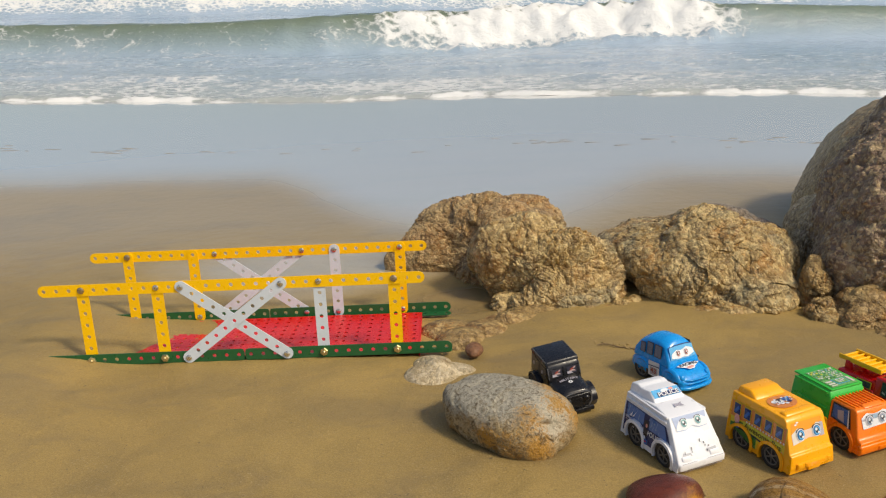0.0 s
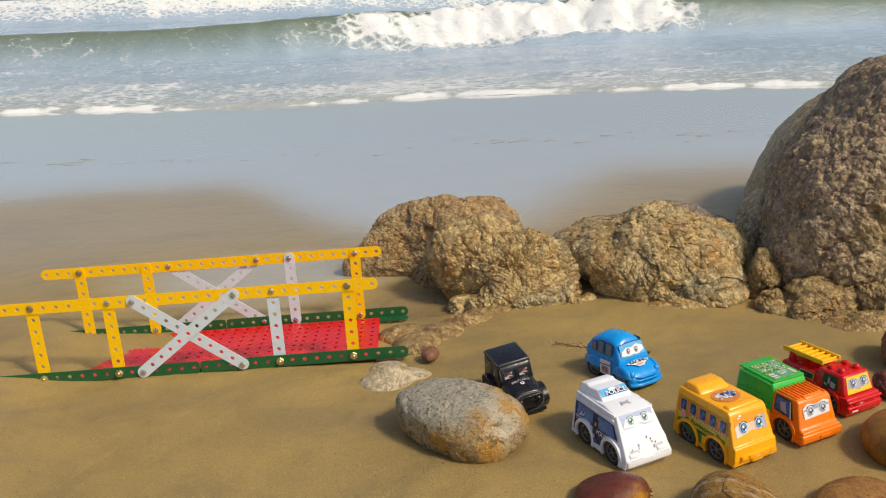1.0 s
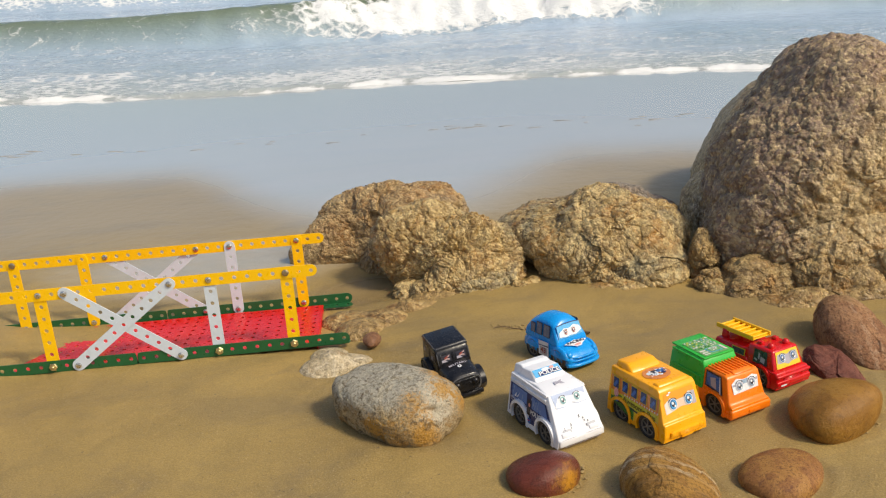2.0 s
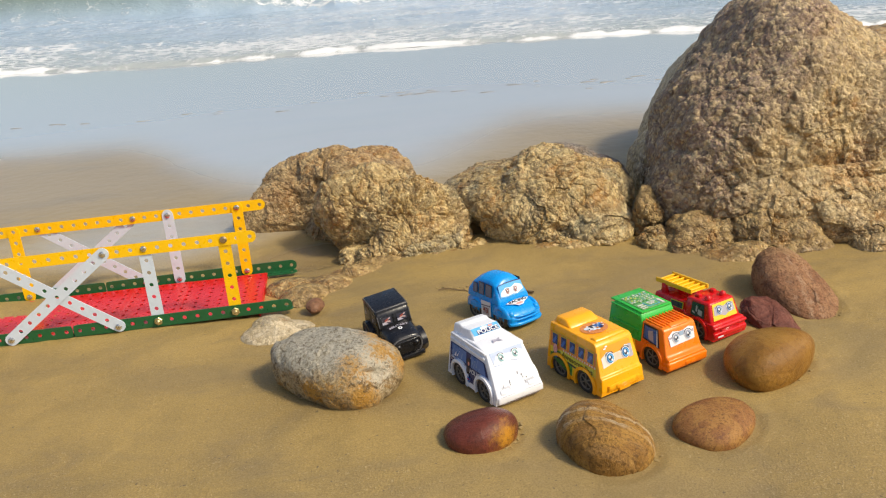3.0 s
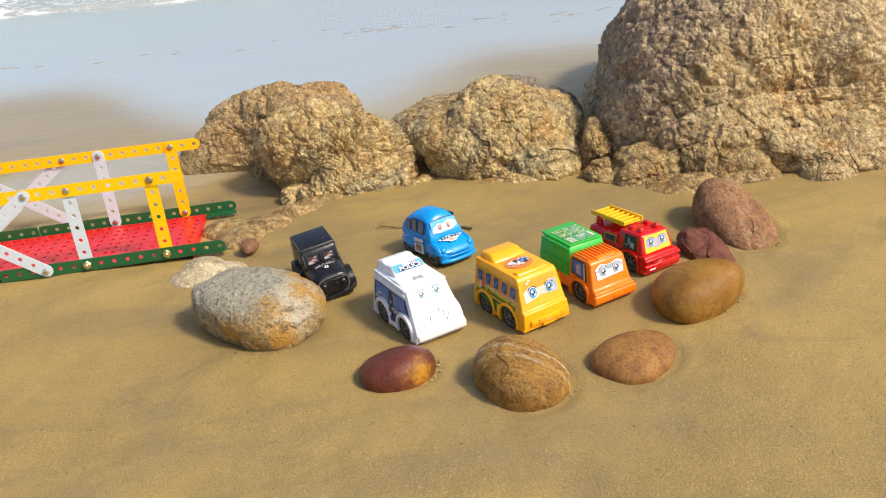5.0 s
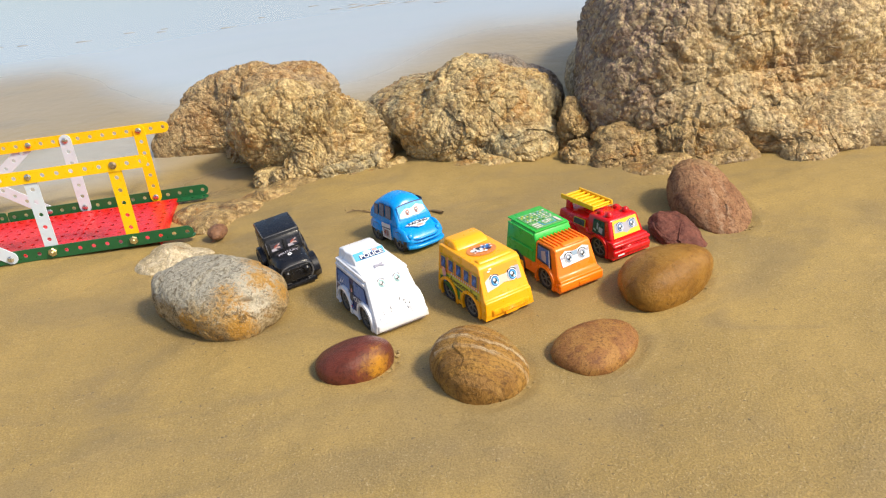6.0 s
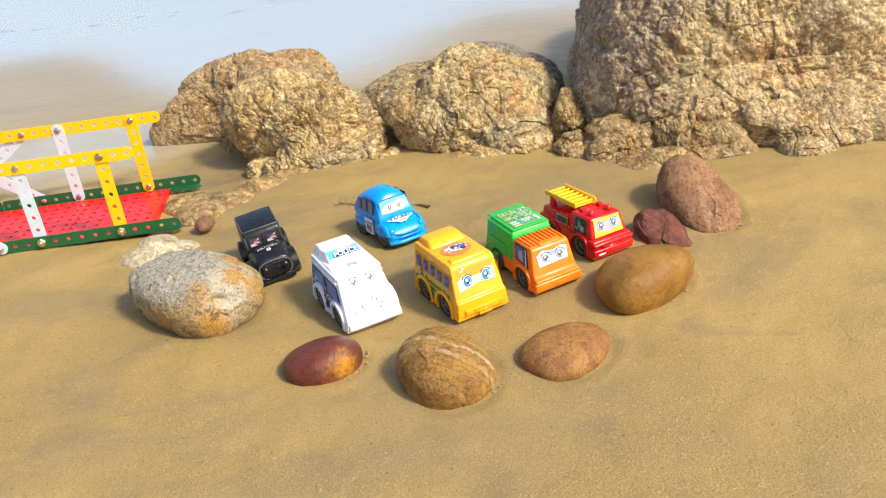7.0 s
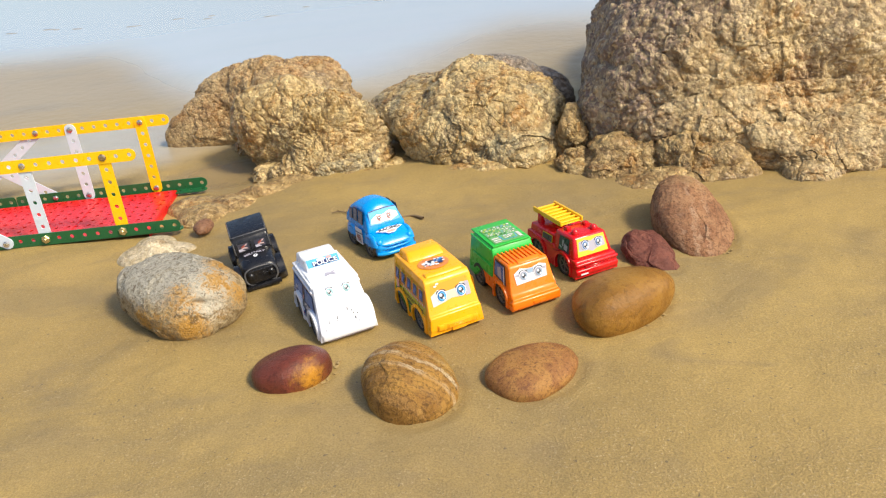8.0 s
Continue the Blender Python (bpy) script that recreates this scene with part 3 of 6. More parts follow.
def stone_skin(name, base, warm, dark, spot=None, spot_at=(0, 0, 0), spot_r=0.02, band=None, rough=0.5, bumpy=0.001, scale=1.0, fleck=0.6):
    """Weathered stone: two tones, a rusty patch at one place, thin veins, fine pits."""
    n = Net(name, rough, 0, 0.32)
    med = n.noise(55 * scale, 6, 0.65, 0.5)
    fine = n.noise(420 * scale, 5, 0.72)
    pits = n.noise(900, 3, 0.6)
    col = n.mix(n.ramp(med, 0.43, 0.57), base, warm)
    col = n.mix(n.ramp(n.noise(130 * scale, 6, 0.75, 0.8), 0.53, 0.62, 0, 0.75), col, dark)
    if band:
        x, y, z = n.xyz()
        wave = n.math("ADD", n.math("ADD", n.math("MULTIPLY", x, band[0]), n.math("MULTIPLY", y, band[1])), n.math("ADD", n.math("MULTIPLY", z, band[2]), n.math("MULTIPLY", n.noise(70, 5, 0.7, 0.6), band[3])))
        s_ = n.math("SINE", wave)
        raw = n.math("ABSOLUTE", n.math("ADD", n.math("MULTIPLY", x, band[0]), n.math("MULTIPLY", y, band[1])))
        col = n.mix(n.math("MULTIPLY", n.ramp(n.math("ADD", s_, n.math("MULTIPLY", n.math("SUBTRACT", n.noise(240, 5, 0.75), 0.5), 2.4)), 0.0, 0.9, 0, 0.9), n.math("MULTIPLY", n.ramp(raw, 3.5, 9.0, 1.0, 0.06), n.ramp(n.noise(60, 3), 0.35, 0.6, 0.25, 1.0))), col, band[4])
        col = n.mix(n.ramp(n.math("SINE", n.math("MULTIPLY", wave, 2.7)), 0.75, 1.0, 0, 0.55), col, dark)
    if spot:
        near = n.t.nodes.new("ShaderNodeVectorMath")
        near.operation = "DISTANCE"
        n.t.links.new(n.co, near.inputs[0])
        near.inputs[1].default_value = spot_at
        edge = n.math("ADD", near.outputs["Value"], n.math("MULTIPLY", n.math("SUBTRACT", n.noise(90, 6, 0.75, 0.6), 0.5), spot_r * 2.2))
        col = n.mix(n.ramp(edge, spot_r * 0.2, spot_r * 1.15, 0.85, 0.0), col, spot)
    col = n.mix(n.ramp(fine, 0.52, 0.62, 0, fleck), col, tuple(v * 0.6 for v in dark))
    col = n.mix(n.ramp(pits, 0.60, 0.70, 0, 0.4), col, tuple(min(1, v * 1.45 + 0.008) for v in base))
    h = n.math("ADD", n.math("MULTIPLY", fine, 0.8), n.math("ADD", med, n.math("MULTIPLY", pits, 0.3)))
    return n.done(col, n.ramp(fine, 0.3, 0.7, rough * 0.8, rough * 1.3), n.bump(h, bumpy, 0.8))


def grey_skin():
    """Grey weathered top, its tones lifted as if lit, cream and ochre flanks with rusty patches and dark pores."""
    n = Net("grey_stone", 0.6, 0, 0.3)
    x, y, z = n.xyz()
    coarse = n.noise(70, 6, 0.7, 0.6)
    crumb = n.noise(310, 6, 0.75, 0.6)
    fine = n.noise(520, 4, 0.7)
    # grey of the top, raised further to paint the light falling on it
    top = n.mix(n.ramp(crumb, 0.46, 0.62), (0.62, 0.57, 0.45), (0.32, 0.27, 0.18))
    flank = n.mix(n.ramp(crumb, 0.44, 0.62), (0.60, 0.46, 0.25), (0.30, 0.19, 0.07))
    flank = n.mix(n.ramp(n.noise(60, 6, 0.72, 0.8, n.scaled((1, 1, 1), (3, 8, 1))), 0.52, 0.62, 0, 0.8), flank, (0.44, 0.235, 0.055))
    rise = n.math("ADD", n.math("ADD", z, n.math("MULTIPLY", x, -0.10)), n.math("MULTIPLY", n.math("SUBTRACT", coarse, 0.5), 0.034))
    col = n.mix(n.ramp(rise, 0.006, 0.018), flank, top)
    cream, rust = (0.78, 0.70, 0.53), (0.62, 0.31, 0.035)
    for at, size, tint in (((0.044, 0.004, 0.014), 0.020, cream), ((0.050, -0.014, 0.010), 0.016, cream), ((0.036, -0.018, 0.012), 0.013, rust), ((0.026, 0.024, 0.016), 0.014, rust), ((0.052, 0.016, 0.006), 0.010, rust), ((0.050, -0.024, -0.002), 0.013, rust), ((0.012, -0.036, 0.000), 0.011, rust), ((0.030, -0.030, -0.002), 0.011, rust), ((0.044, 0.008, 0.018), 0.011, rust)):
        near = n.t.nodes.new("ShaderNodeVectorMath")
        near.operation = "DISTANCE"
        n.t.links.new(n.co, near.inputs[0])
        near.inputs[1].default_value = at
        edge = n.math("ADD", near.outputs["Value"], n.math("MULTIPLY", n.math("SUBTRACT", crumb, 0.5), 0.044))
        col = n.mix(n.ramp(edge, size * 0.4, size * 1.3, 0.88, 0.0), col, tint)
    veins = n.cells(95, "DISTANCE_TO_EDGE", "Distance", n.scaled((1.0, 1.0, 1.0), (0.2, 0.1, 0.3)))
    veins = n.math("ADD", veins, n.math("MULTIPLY", n.math("SUBTRACT", crumb, 0.5), 0.7))
    col = n.mix(n.math("MULTIPLY", n.ramp(veins, -0.06, 0.05, 0.55, 0.0), n.math("MULTIPLY", n.ramp(x, 0.016, 0.036), n.ramp(coarse, 0.42, 0.58))), col, (0.40, 0.20, 0.05))
    col = n.mix(n.ramp(n.noise(110, 6, 0.75, 1.0, n.scaled((1, 1, 1), (9, 4, 2))), 0.56, 0.63, 0, 0.75), col, (0.13, 0.085, 0.04))
    col = n.mix(n.ramp(fine, 0.56, 0.66, 0, 0.5), col, (0.14, 0.11, 0.07))
    col = n.mix(n.ramp(n.noise(800, 3), 0.60, 0.70, 0, 0.5), col, (0.66, 0.62, 0.52))
    h = n.math("ADD", n.math("MULTIPLY", fine, 0.4), n.math("ADD", crumb, n.math("MULTIPLY", coarse, 0.8)))
    return n.done(col, 0.6, n.bump(h, 0.0046, 0.95))


stone("stone", "grey", grey_skin(), "large rounded grey stone with ochre patches", 0.06, 1.0, 2.5, 0.38, ((0.82, -0.34, 0.46, 0.06, 0.008), (0.86, -0.30, 0.40, 0.07, 0.007), (0.89, -0.24, 0.36, 0.07, 0.007), (0.92, -0.17, 0.30, 0.06, 0.008)))
stone("stone", "redpeb", stone_skin("dark_red_stone", (0.155, 0.036, 0.020), (0.12, 0.030, 0.017), (0.085, 0.02, 0.012), (0.52, 0.24, 0.02), (0.010, -0.018, 0.005), 0.013, None, 0.33, 0.0010), "smooth dark red stone with an orange spot", 0.03, 2.0)
stone("stone", "striped", stone_skin("striped_stone", (0.35, 0.185, 0.036), (0.265, 0.13, 0.024), (0.13, 0.062, 0.014), (0.38, 0.23, 0.05), (0.0, 0.02, 0.004), 0.016, (474.0, -372.0, 0.0, 5.0, (0.56, 0.44, 0.27)), 0.55, 0.0022), "brown rounded stone with pale cream stripes", 0.05, 3.0, 2.25, 0.15)
stone("stone", "flat", stone_skin("freckled_stone", (0.36, 0.178, 0.045), (0.265, 0.115, 0.032), (0.14, 0.055, 0.022), None, rough=0.5, bumpy=0.0012, scale=1.5), "flat freckled brown stone on the sand", 0.03, 4.0, 2.1)
stone("stone", "brown", stone_skin("smooth_brown_stone", (0.29, 0.140, 0.020), (0.235, 0.108, 0.014), (0.165, 0.072, 0.009), (0.34, 0.175, 0.03), (0.0, 0.0, 0.022), 0.02, None, 0.40, 0.0012, 0.8, 0.35), "smooth glossy ochre-brown stone", 0.03, 5.0, 2.25)
stone("stone", "purple", stone_skin("purple_stone", (0.19, 0.062, 0.038), (0.15, 0.048, 0.03), (0.09, 0.028, 0.018), None, rough=0.5, bumpy=0.0022), "small rough purple-red stone between larger ones", 0.22, 6.0, 2.0, 0.35)
stone("stone", "redst", stone_skin("rough_reddish_stone", (0.39, 0.205, 0.095), (0.29, 0.135, 0.060), (0.13, 0.056, 0.026), (0.38, 0.23, 0.10), (-0.03, 0, 0.01), 0.022, (90.0, 520.0, 120.0, 14.0, (0.42, 0.26, 0.15)), 0.55, 0.0036), "big rough reddish-brown stone leaning on the sand", 0.07, 7.0, 2.15, 0.26)
stone("pebble", "small", stone_skin("brown_pebble", (0.24, 0.12, 0.06), (0.18, 0.085, 0.045), (0.10, 0.05, 0.03)), "tiny dark brown pebble beside the bridge", 0.12, 8.0)
PALE = rock_material("pale_rock", (0.55, 0.46, 0.31), (0.48, 0.38, 0.22), (0.36, 0.27, 0.14), (0.46, 0.40, 0.28), 1.6, stain=0.4)
rock("flat_rock", (0.283, -0.045, 0.004), [(0.276, -0.052, 0.001, 0.028, 0.024, 0.0115), (0.296, -0.040, 0.002, 0.026, 0.014, 0.007), (0.278, -0.022, 0.0, 0.020, 0.016, 0.007)], 6, PALE, "flat pale cream rock half sunk in the sand", seed=5.5, amp=0.16, blend=0.004)


def sand_crumbs():
    """Grains and crumbs of wet sand in the grooves beside the stones and along the twig."""
    bm = bmesh.new()
    rng = random.Random(21)
    spots = []
    for key, a0, a1, count in (("brown", -75, 20, 46), ("redpeb", -60, 25, 16), ("striped", -40, 30, 18), ("redst", -70, 10, 14)):
        x, y, a, b, h, k, turn, *_ = STONES[key]
        t = radians(turn)
        for i in range(count):
            w = radians(rng.uniform(a0, a1)) - t
            q = math.sqrt(1 - k * k) * rng.uniform(1.02, 1.22)
            u, v = a * q * math.cos(w), b * q * math.sin(w)
            spots.append((x + u * math.cos(t) - v * math.sin(t), y + u * math.sin(t) + v * math.cos(t)))
    for i in range(40):
        t = rng.random()
        spots.append((0.438 + 0.060 * t + rng.gauss(0, 0.002), 0.016 - 0.040 * t + rng.gauss(0, 0.003)))
    for x, y in spots:
        r = rng.uniform(0.0005, 0.0014)
        bmesh.ops.create_icosphere(bm, subdivisions=1, radius=1, matrix=pose(x, y, float(ground_z(x, y)) + 0.3 * r, 0, 0, rng.uniform(0, 180)) @ Matrix.Diagonal((r * rng.uniform(0.9, 1.9), r, r * 0.7, 1)))
    n = Net("damp_sand_crumb", 0.7)
    ob = new("sand_crumbs", mesh_of("sand_crumbs", bm, n.done(n.mix(n.noise(90, 3), (0.24, 0.165, 0.065), (0.42, 0.30, 0.12)))))
    return tagged(ob, "loose crumbs of damp sand beside the stones", "sand", kind="stuff")


sand_crumbs()


def twig():
    cu = bpy.data.curves.new("twig", "CURVE")
    cu.dimensions, cu.bevel_depth, cu.bevel_resolution = "3D", 0.0011, 2
    sp = cu.splines.new("POLY")
    n = 26
    sp.points.add(n - 1)
    for k, p in enumerate(sp.points):
        t = k / (n - 1)
        x, y = 0.448 + 0.090 * t, -0.002 - 0.042 * t + 0.003 * math.sin(9 * t) + 0.002 * math.sin(23 * t)
        p.co = (x, y, float(ground_z(x, y)) + 0.0008 + 0.0006 * math.sin(14 * t), 1)
        p.radius = 0.45 + 0.5 * t + (0.35 if k > n - 4 else 0)
    n = Net("twig_bark", 0.7)
    cu.materials.append(n.done(n.mix(n.noise(300, 4), (0.16, 0.10, 0.05), (0.26, 0.18, 0.09))))
    return tagged(new("twig", cu), "thin dry brown twig lying on the sand", "twig")


twig()

# ---- bridge ----
P = 0.0127
HOLE = 0.0021
BRIDGE_POSE = pose(0, 0, 0, -5) @ pose(0, 0, 0, 0, -1.7)
bridge = thing("toy_bridge", BRIDGE_POSE, "toy bridge of yellow, white, green and red perforated metal strips", "toy bridge")


def perforated(bm, n, width=0.0122, thick=0.0011, m=Matrix(), round_a=True, round_b=True, hole=HOLE, pitch=P, rows=1, steps=12, trim=False):
    """A strip or plate of n holes along x from the first hole, lying in the xz plane, its front facing -y."""
    made = {}

    def vert(x, z, y):
        key = (round(x, 6), round(z, 6), round(y, 6))
        if key not in made:
            made[key] = bm.verts.new(m @ Vector((x, y, z)))
        return made[key]

    hw = width / 2
    for row in range(rows):
        z0 = row * pitch
        hz = hw if rows == 1 else pitch / 2
        for i in range(n):
            x0 = i * pitch
            out, inn = [], []
            for k in range(steps):
                a = 2 * math.pi * (k + 0.5) / steps
                c, s = math.cos(a), math.sin(a)
                if rows == 1 and ((i == 0 and round_a and c < 0) or (i == n - 1 and round_b and c > 0)):
                    q = (hw * c, hw * s)
                else:
                    f = min(pitch / 2 / max(abs(c), 1e-6), hz / max(abs(s), 1e-6))
                    q = (f * c, f * s)
                    if abs(abs(c) - abs(s)) < 0.2:
                        q = (math.copysign(pitch / 2, c), math.copysign(hz, s))
                    if trim and ((i == 0 and c < 0) or (i == n - 1 and c > 0)):
                        q = (q[0] * (0.93 if abs(abs(c) - abs(s)) >= 0.2 else 0.80), q[1] * (1.0 if abs(abs(c) - abs(s)) >= 0.2 else 0.90))
                out.append((x0 + q[0], z0 + q[1]))
                inn.append((x0 + hole * c, z0 + hole * s))
            for k in range(steps):
                j = (k + 1) % steps
                for y, flip in ((-thick / 2, False), (thick / 2, True)):
                    ring = [vert(*out[k], y), vert(*out[j], y), vert(*inn[j], y), vert(*inn[k], y)]
                    bm.faces.new(ring if not flip else ring[::-1])
                bm.faces.new([vert(*inn[k], -thick / 2), vert(*inn[j], -thick / 2), vert(*inn[j], thick / 2), vert(*inn[k], thick / 2)])
    for e in [e for e in bm.edges if e.is_boundary and len(e.link_faces) == 1]:
        a, b = e.verts
        ia, ib = (m.inverted() @ a.co), (m.inverted() @ b.co)
        if ia.y < 0 and ib.y < 0:
            c, d = vert(ib.x, ib.z, thick / 2), vert(ia.x, ia.z, thick / 2)
            try:
                bm.faces.new((a, b, c, d))
            except ValueError:
                pass
    bmesh.ops.recalc_face_normals(bm, faces=bm.faces)
    return bm


STRIPS = {}


def strip(name, n, material, a, turn, y, label="", **kw):
    """A perforated strip whose first hole lies at (a.x, a.z) of the bridge, turned in its plane."""
    key = (name, n, material.name)
    if key not in STRIPS:
        STRIPS[key] = mesh_of(name, perforated(bmesh.new(), n, **kw), material, True, 30)
    ob = new(name, STRIPS[key])
    ob.parent = bridge
    ob.matrix_basis = pose(a[0] * P, y, a[1] * P, 0, -turn, 0)
    if label:
        ob["label"] = label
    return ob


def bolt_mesh(kind):
    bm = bmesh.new()
    if kind == "bolt":
        lathe([(0.0028, 0), (0.0031, 0.0004), (0.0030, 0.0010), (0.0022, 0.0015), (0.0010, 0.0017)], 18, bm)
        for turn in (35, 125):
            bmesh.ops.create_cube(bm, size=1, matrix=pose(0, 0, 0.0015, 0, 0, turn) @ Matrix.Diagonal((0.0040, 0.0006, 0.0006, 1)))
    else:
        lathe([(0.0041, 0), (0.0043, 0.0005), (0.0043, 0.0018), (0.0037, 0.0024)], 6, bm)
        lathe([(0.0019, 0.002), (0.0019, 0.0040), (0.0014, 0.0045)], 12, bm)
    return bm


BOLTS = {k: mesh_of(k, bolt_mesh(k), m, True, 35) for k, m in (("bolt", STEEL), ("nut", BRASS))}
BOLTS["old"] = mesh_of("bolt", bolt_mesh("bolt"), BRONZE, True, 35)


def bolt(x, z, y, kind="bolt"):
    ob = new("nut" if kind == "nut" else "bolt", BOLTS[kind])
    ob.parent = bridge
    ob.matrix_basis = pose(x * P, y, z * P, 90, 17 * x + 5 * z, 0) @ Matrix.Scale(1.15 if kind == "old" else 1.0, 4)
    return ob


WIDE = 0.1245
T = 0.0012
for side, far in ((0.0, False), (WIDE, True)):
    s = -1 if far else 1          # +1: the outer side faces the camera
    rail = strip("rail", 31, YELLOW, (-9, 6), 0, side)
    for i in (-6, 0, 19):
        strip("post", 7, YELLOW, (i, 0), 90, side + s * T)
    strip("white_post", 7, WHITE, (13, 0), 90, side + s * T, "white perforated upright")
    a = math.degrees(math.atan2(6, 8))
    strip("brace", 11, WHITE, (2, 6), -a, side - s * T, "white diagonal brace")
    strip("brace", 11, WHITE, (2, 0), a, side - s * 2 * T, "white diagonal brace")
    for x0, n in ((-11, 18), (7, 17)):
        web = strip("girder", n, GREEN, (x0, 0), 0, side, "green angle girder with two flanges", round_a=False, round_b=(x0 == 7), trim=True)
        fl = new("flange", STRIPS[("girder", n, GREEN.name)])
        fl.parent = web
        fl.matrix_basis = pose(0, s * 0.0061, -0.0061, 90, 0, 0)
    for i in (-6, 0, 13, 19):
        kind = "old" if i in (-6, 19) else "bolt"
        if far:
            if i:
                bolt(i, 6, side - T - 0.0008, "old" if i == -6 else "bolt")
            bolt(i, 0, side - T - 0.0008, "bolt")
        else:
            bolt(i, 6, side - 0.0006, kind)
            bolt(i, 0, side - 0.0006, "nut")
    for i, z in ((2, 6), (10, 6), (2, 0), (10, 0)):
        bolt(i, z, side - (2.6 if not far else 0.5) * T, "bolt")

# red deck plates lie on the flanges; the last one ends in a turned-up lip
for x0, n in ((-3, 6), (2.55, 12), (14.2, 7)):
    bm = perforated(bmesh.new(), n, rows=9, thick=0.0009, hole=0.0020)
    if n == 7:
        bmesh.ops.create_cube(bm, size=1, matrix=Matrix.Translation(((n - 0.5) * P + 0.0006, -0.0042, 4 * P)) @ Matrix.Diagonal((0.0010, 0.0085, 9 * P, 1)))
    ob = part("deck_plate", bm, RED, bridge, "red perforated deck plate", angle=30)
    ob.matrix_basis = pose(x0 * P, 0.0115, -0.0046 + 0.0004 * (n == 12), 90, 0, 0) @ Matrix.Diagonal((1, 1, -1, 1))

# ---- toy cars: built facing -y, x to their own left lamp, origin on the ground under the middle ----
def worn_black():
    """Scratched black plastic with small pale chips."""
    n = Net("worn_black_plastic", 0.26)
    chips = n.ramp(n.noise(330, 6, 0.8, 0.5), 0.66, 0.69, 0, 0.8)
    lines = n.ramp(n.noise(1.0, 4, 0.7, 0.4, n.scaled((90, 420, 900))), 0.67, 0.70, 0, 0.5)
    col = n.mix(n.math("MAXIMUM", chips, lines), (0.010, 0.010, 0.012), (0.42, 0.42, 0.42))
    return n.done(col, n.ramp(n.noise(140, 4), 0.3, 0.7, 0.16, 0.40), n.bump(n.noise(260, 4), 0.0004, 0.5))


BLACK_P = plastic("black_plastic", (0.012, 0.012, 0.014), 0.28, 0.06)
BLACK_W = worn_black()
RUBBER = plastic("dark_tyre", (0.022, 0.021, 0.022), 0.55, 0.3)
RIM = plastic("grey_rim", (0.16, 0.145, 0.12), 0.35, 0.3)
CAR_WHITE = plastic("white_plastic", (0.82, 0.83, 0.86), 0.3, 0.03)
CAR_YELLOW = plastic("yellow_orange_plastic", (0.95, 0.41, 0.003), 0.3, 0.04)
CAR_ORANGE = plastic("orange_plastic", (0.95, 0.205, 0.004), 0.3, 0.04)
CAR_GREEN = plastic("green_plastic", (0.03, 0.47, 0.05), 0.30, 0.04)
CAR_RED = plastic("red_plastic", (0.62, 0.006, 0.008), 0.22, 0.03)
CAR_BLUE = plastic("blue_plastic", (0.001, 0.30, 0.78), 0.25, 0.03)
LADDER = plastic("ladder_yellow", (0.90, 0.50, 0.01), 0.35, 0.04)
ST_PALE = plastic("sticker_pale", (0.32, 0.43, 0.54), 0.25, 0.02)
ST_CREAM = plastic("sticker_cream", (0.72, 0.66, 0.58), 0.25, 0.02)
ST_FROST = plastic("frosted_white", (0.52, 0.53, 0.57), 0.4, 0.05)
ST_BLUSH = plastic("sticker_blush", (0.78, 0.55, 0.42), 0.3, 0.05)
ST_DUSK = plastic("sticker_dusk", (0.20, 0.31, 0.54), 0.3, 0.05)
ST_TEAL = plastic("sticker_teal", (0.22, 0.42, 0.44), 0.25, 0.02)
ST_SCUFF = plastic("grey_scuff", (0.07, 0.07, 0.08), 0.5, 0.02)
ST_MIST = plastic("sticker_mist", (0.26, 0.46, 0.46), 0.25, 0.02)
ST_WHITE = plastic("sticker_white", (0.78, 0.80, 0.82), 0.3, 0.08)
ST_NAVY = plastic("sticker_navy", (0.02, 0.035, 0.13), 0.3, 0.08)
ST_BLUE = plastic("sticker_blue", (0.045, 0.14, 0.42), 0.3, 0.08)
ST_SKY = plastic("sticker_sky", (0.10, 0.42, 0.75), 0.3, 0.08)
ST_DARK = plastic("sticker_dark", (0.03, 0.03, 0.045), 0.3, 0.1)
ST_LEAF = plastic("sticker_leaf", (0.16, 0.42, 0.12), 0.3, 0.1)
ST_GREEN = plastic("sticker_green", (0.06, 0.22, 0.04), 0.3, 0.1)
ST_YELLOW = plastic("sticker_yellow", (0.80, 0.58, 0.03), 0.3, 0.08)
ST_ORANGE = plastic("sticker_orange", (0.75, 0.22, 0.03), 0.3, 0.08)
ST_BROW = plastic("sticker_brow", (0.86, 0.33, 0.02), 0.3, 0.05)
ST_PINK = plastic("sticker_pink", (0.75, 0.35, 0.30), 0.3, 0.08)
ST_RED = plastic("sticker_red", (0.60, 0.03, 0.03), 0.3, 0.08)
ST_GREY = plastic("sticker_grey", (0.42, 0.40, 0.46), 0.3, 0.08)
ST_SMOKE = plastic("sticker_smoke", (0.15, 0.18, 0.25), 0.25, 0.1)
ST_ROSE = plastic("sticker_rose", (0.46, 0.33, 0.32), 0.3, 0.1)
ST_VISTA = plastic("sticker_vista", (0.10, 0.20, 0.46), 0.3, 0.1)
ST_HAZE = plastic("sticker_haze", (0.42, 0.50, 0.68), 0.3, 0.1)
ST_RUST = plastic("sticker_rust", (0.66, 0.23, 0.05), 0.3, 0.1)
ST_INK = plastic("sticker_ink", (0.10, 0.075, 0.01), 0.35, 0.05)
ST_LIME = plastic("sticker_lime", (0.62, 0.56, 0.04), 0.3, 0.05)
ST_IRIS = plastic("iris_blue", (0.03, 0.16, 0.40), 0.25, 0.0)
ST_BROWN = plastic("iris_brown", (0.30, 0.07, 0.05), 0.25, 0.0)


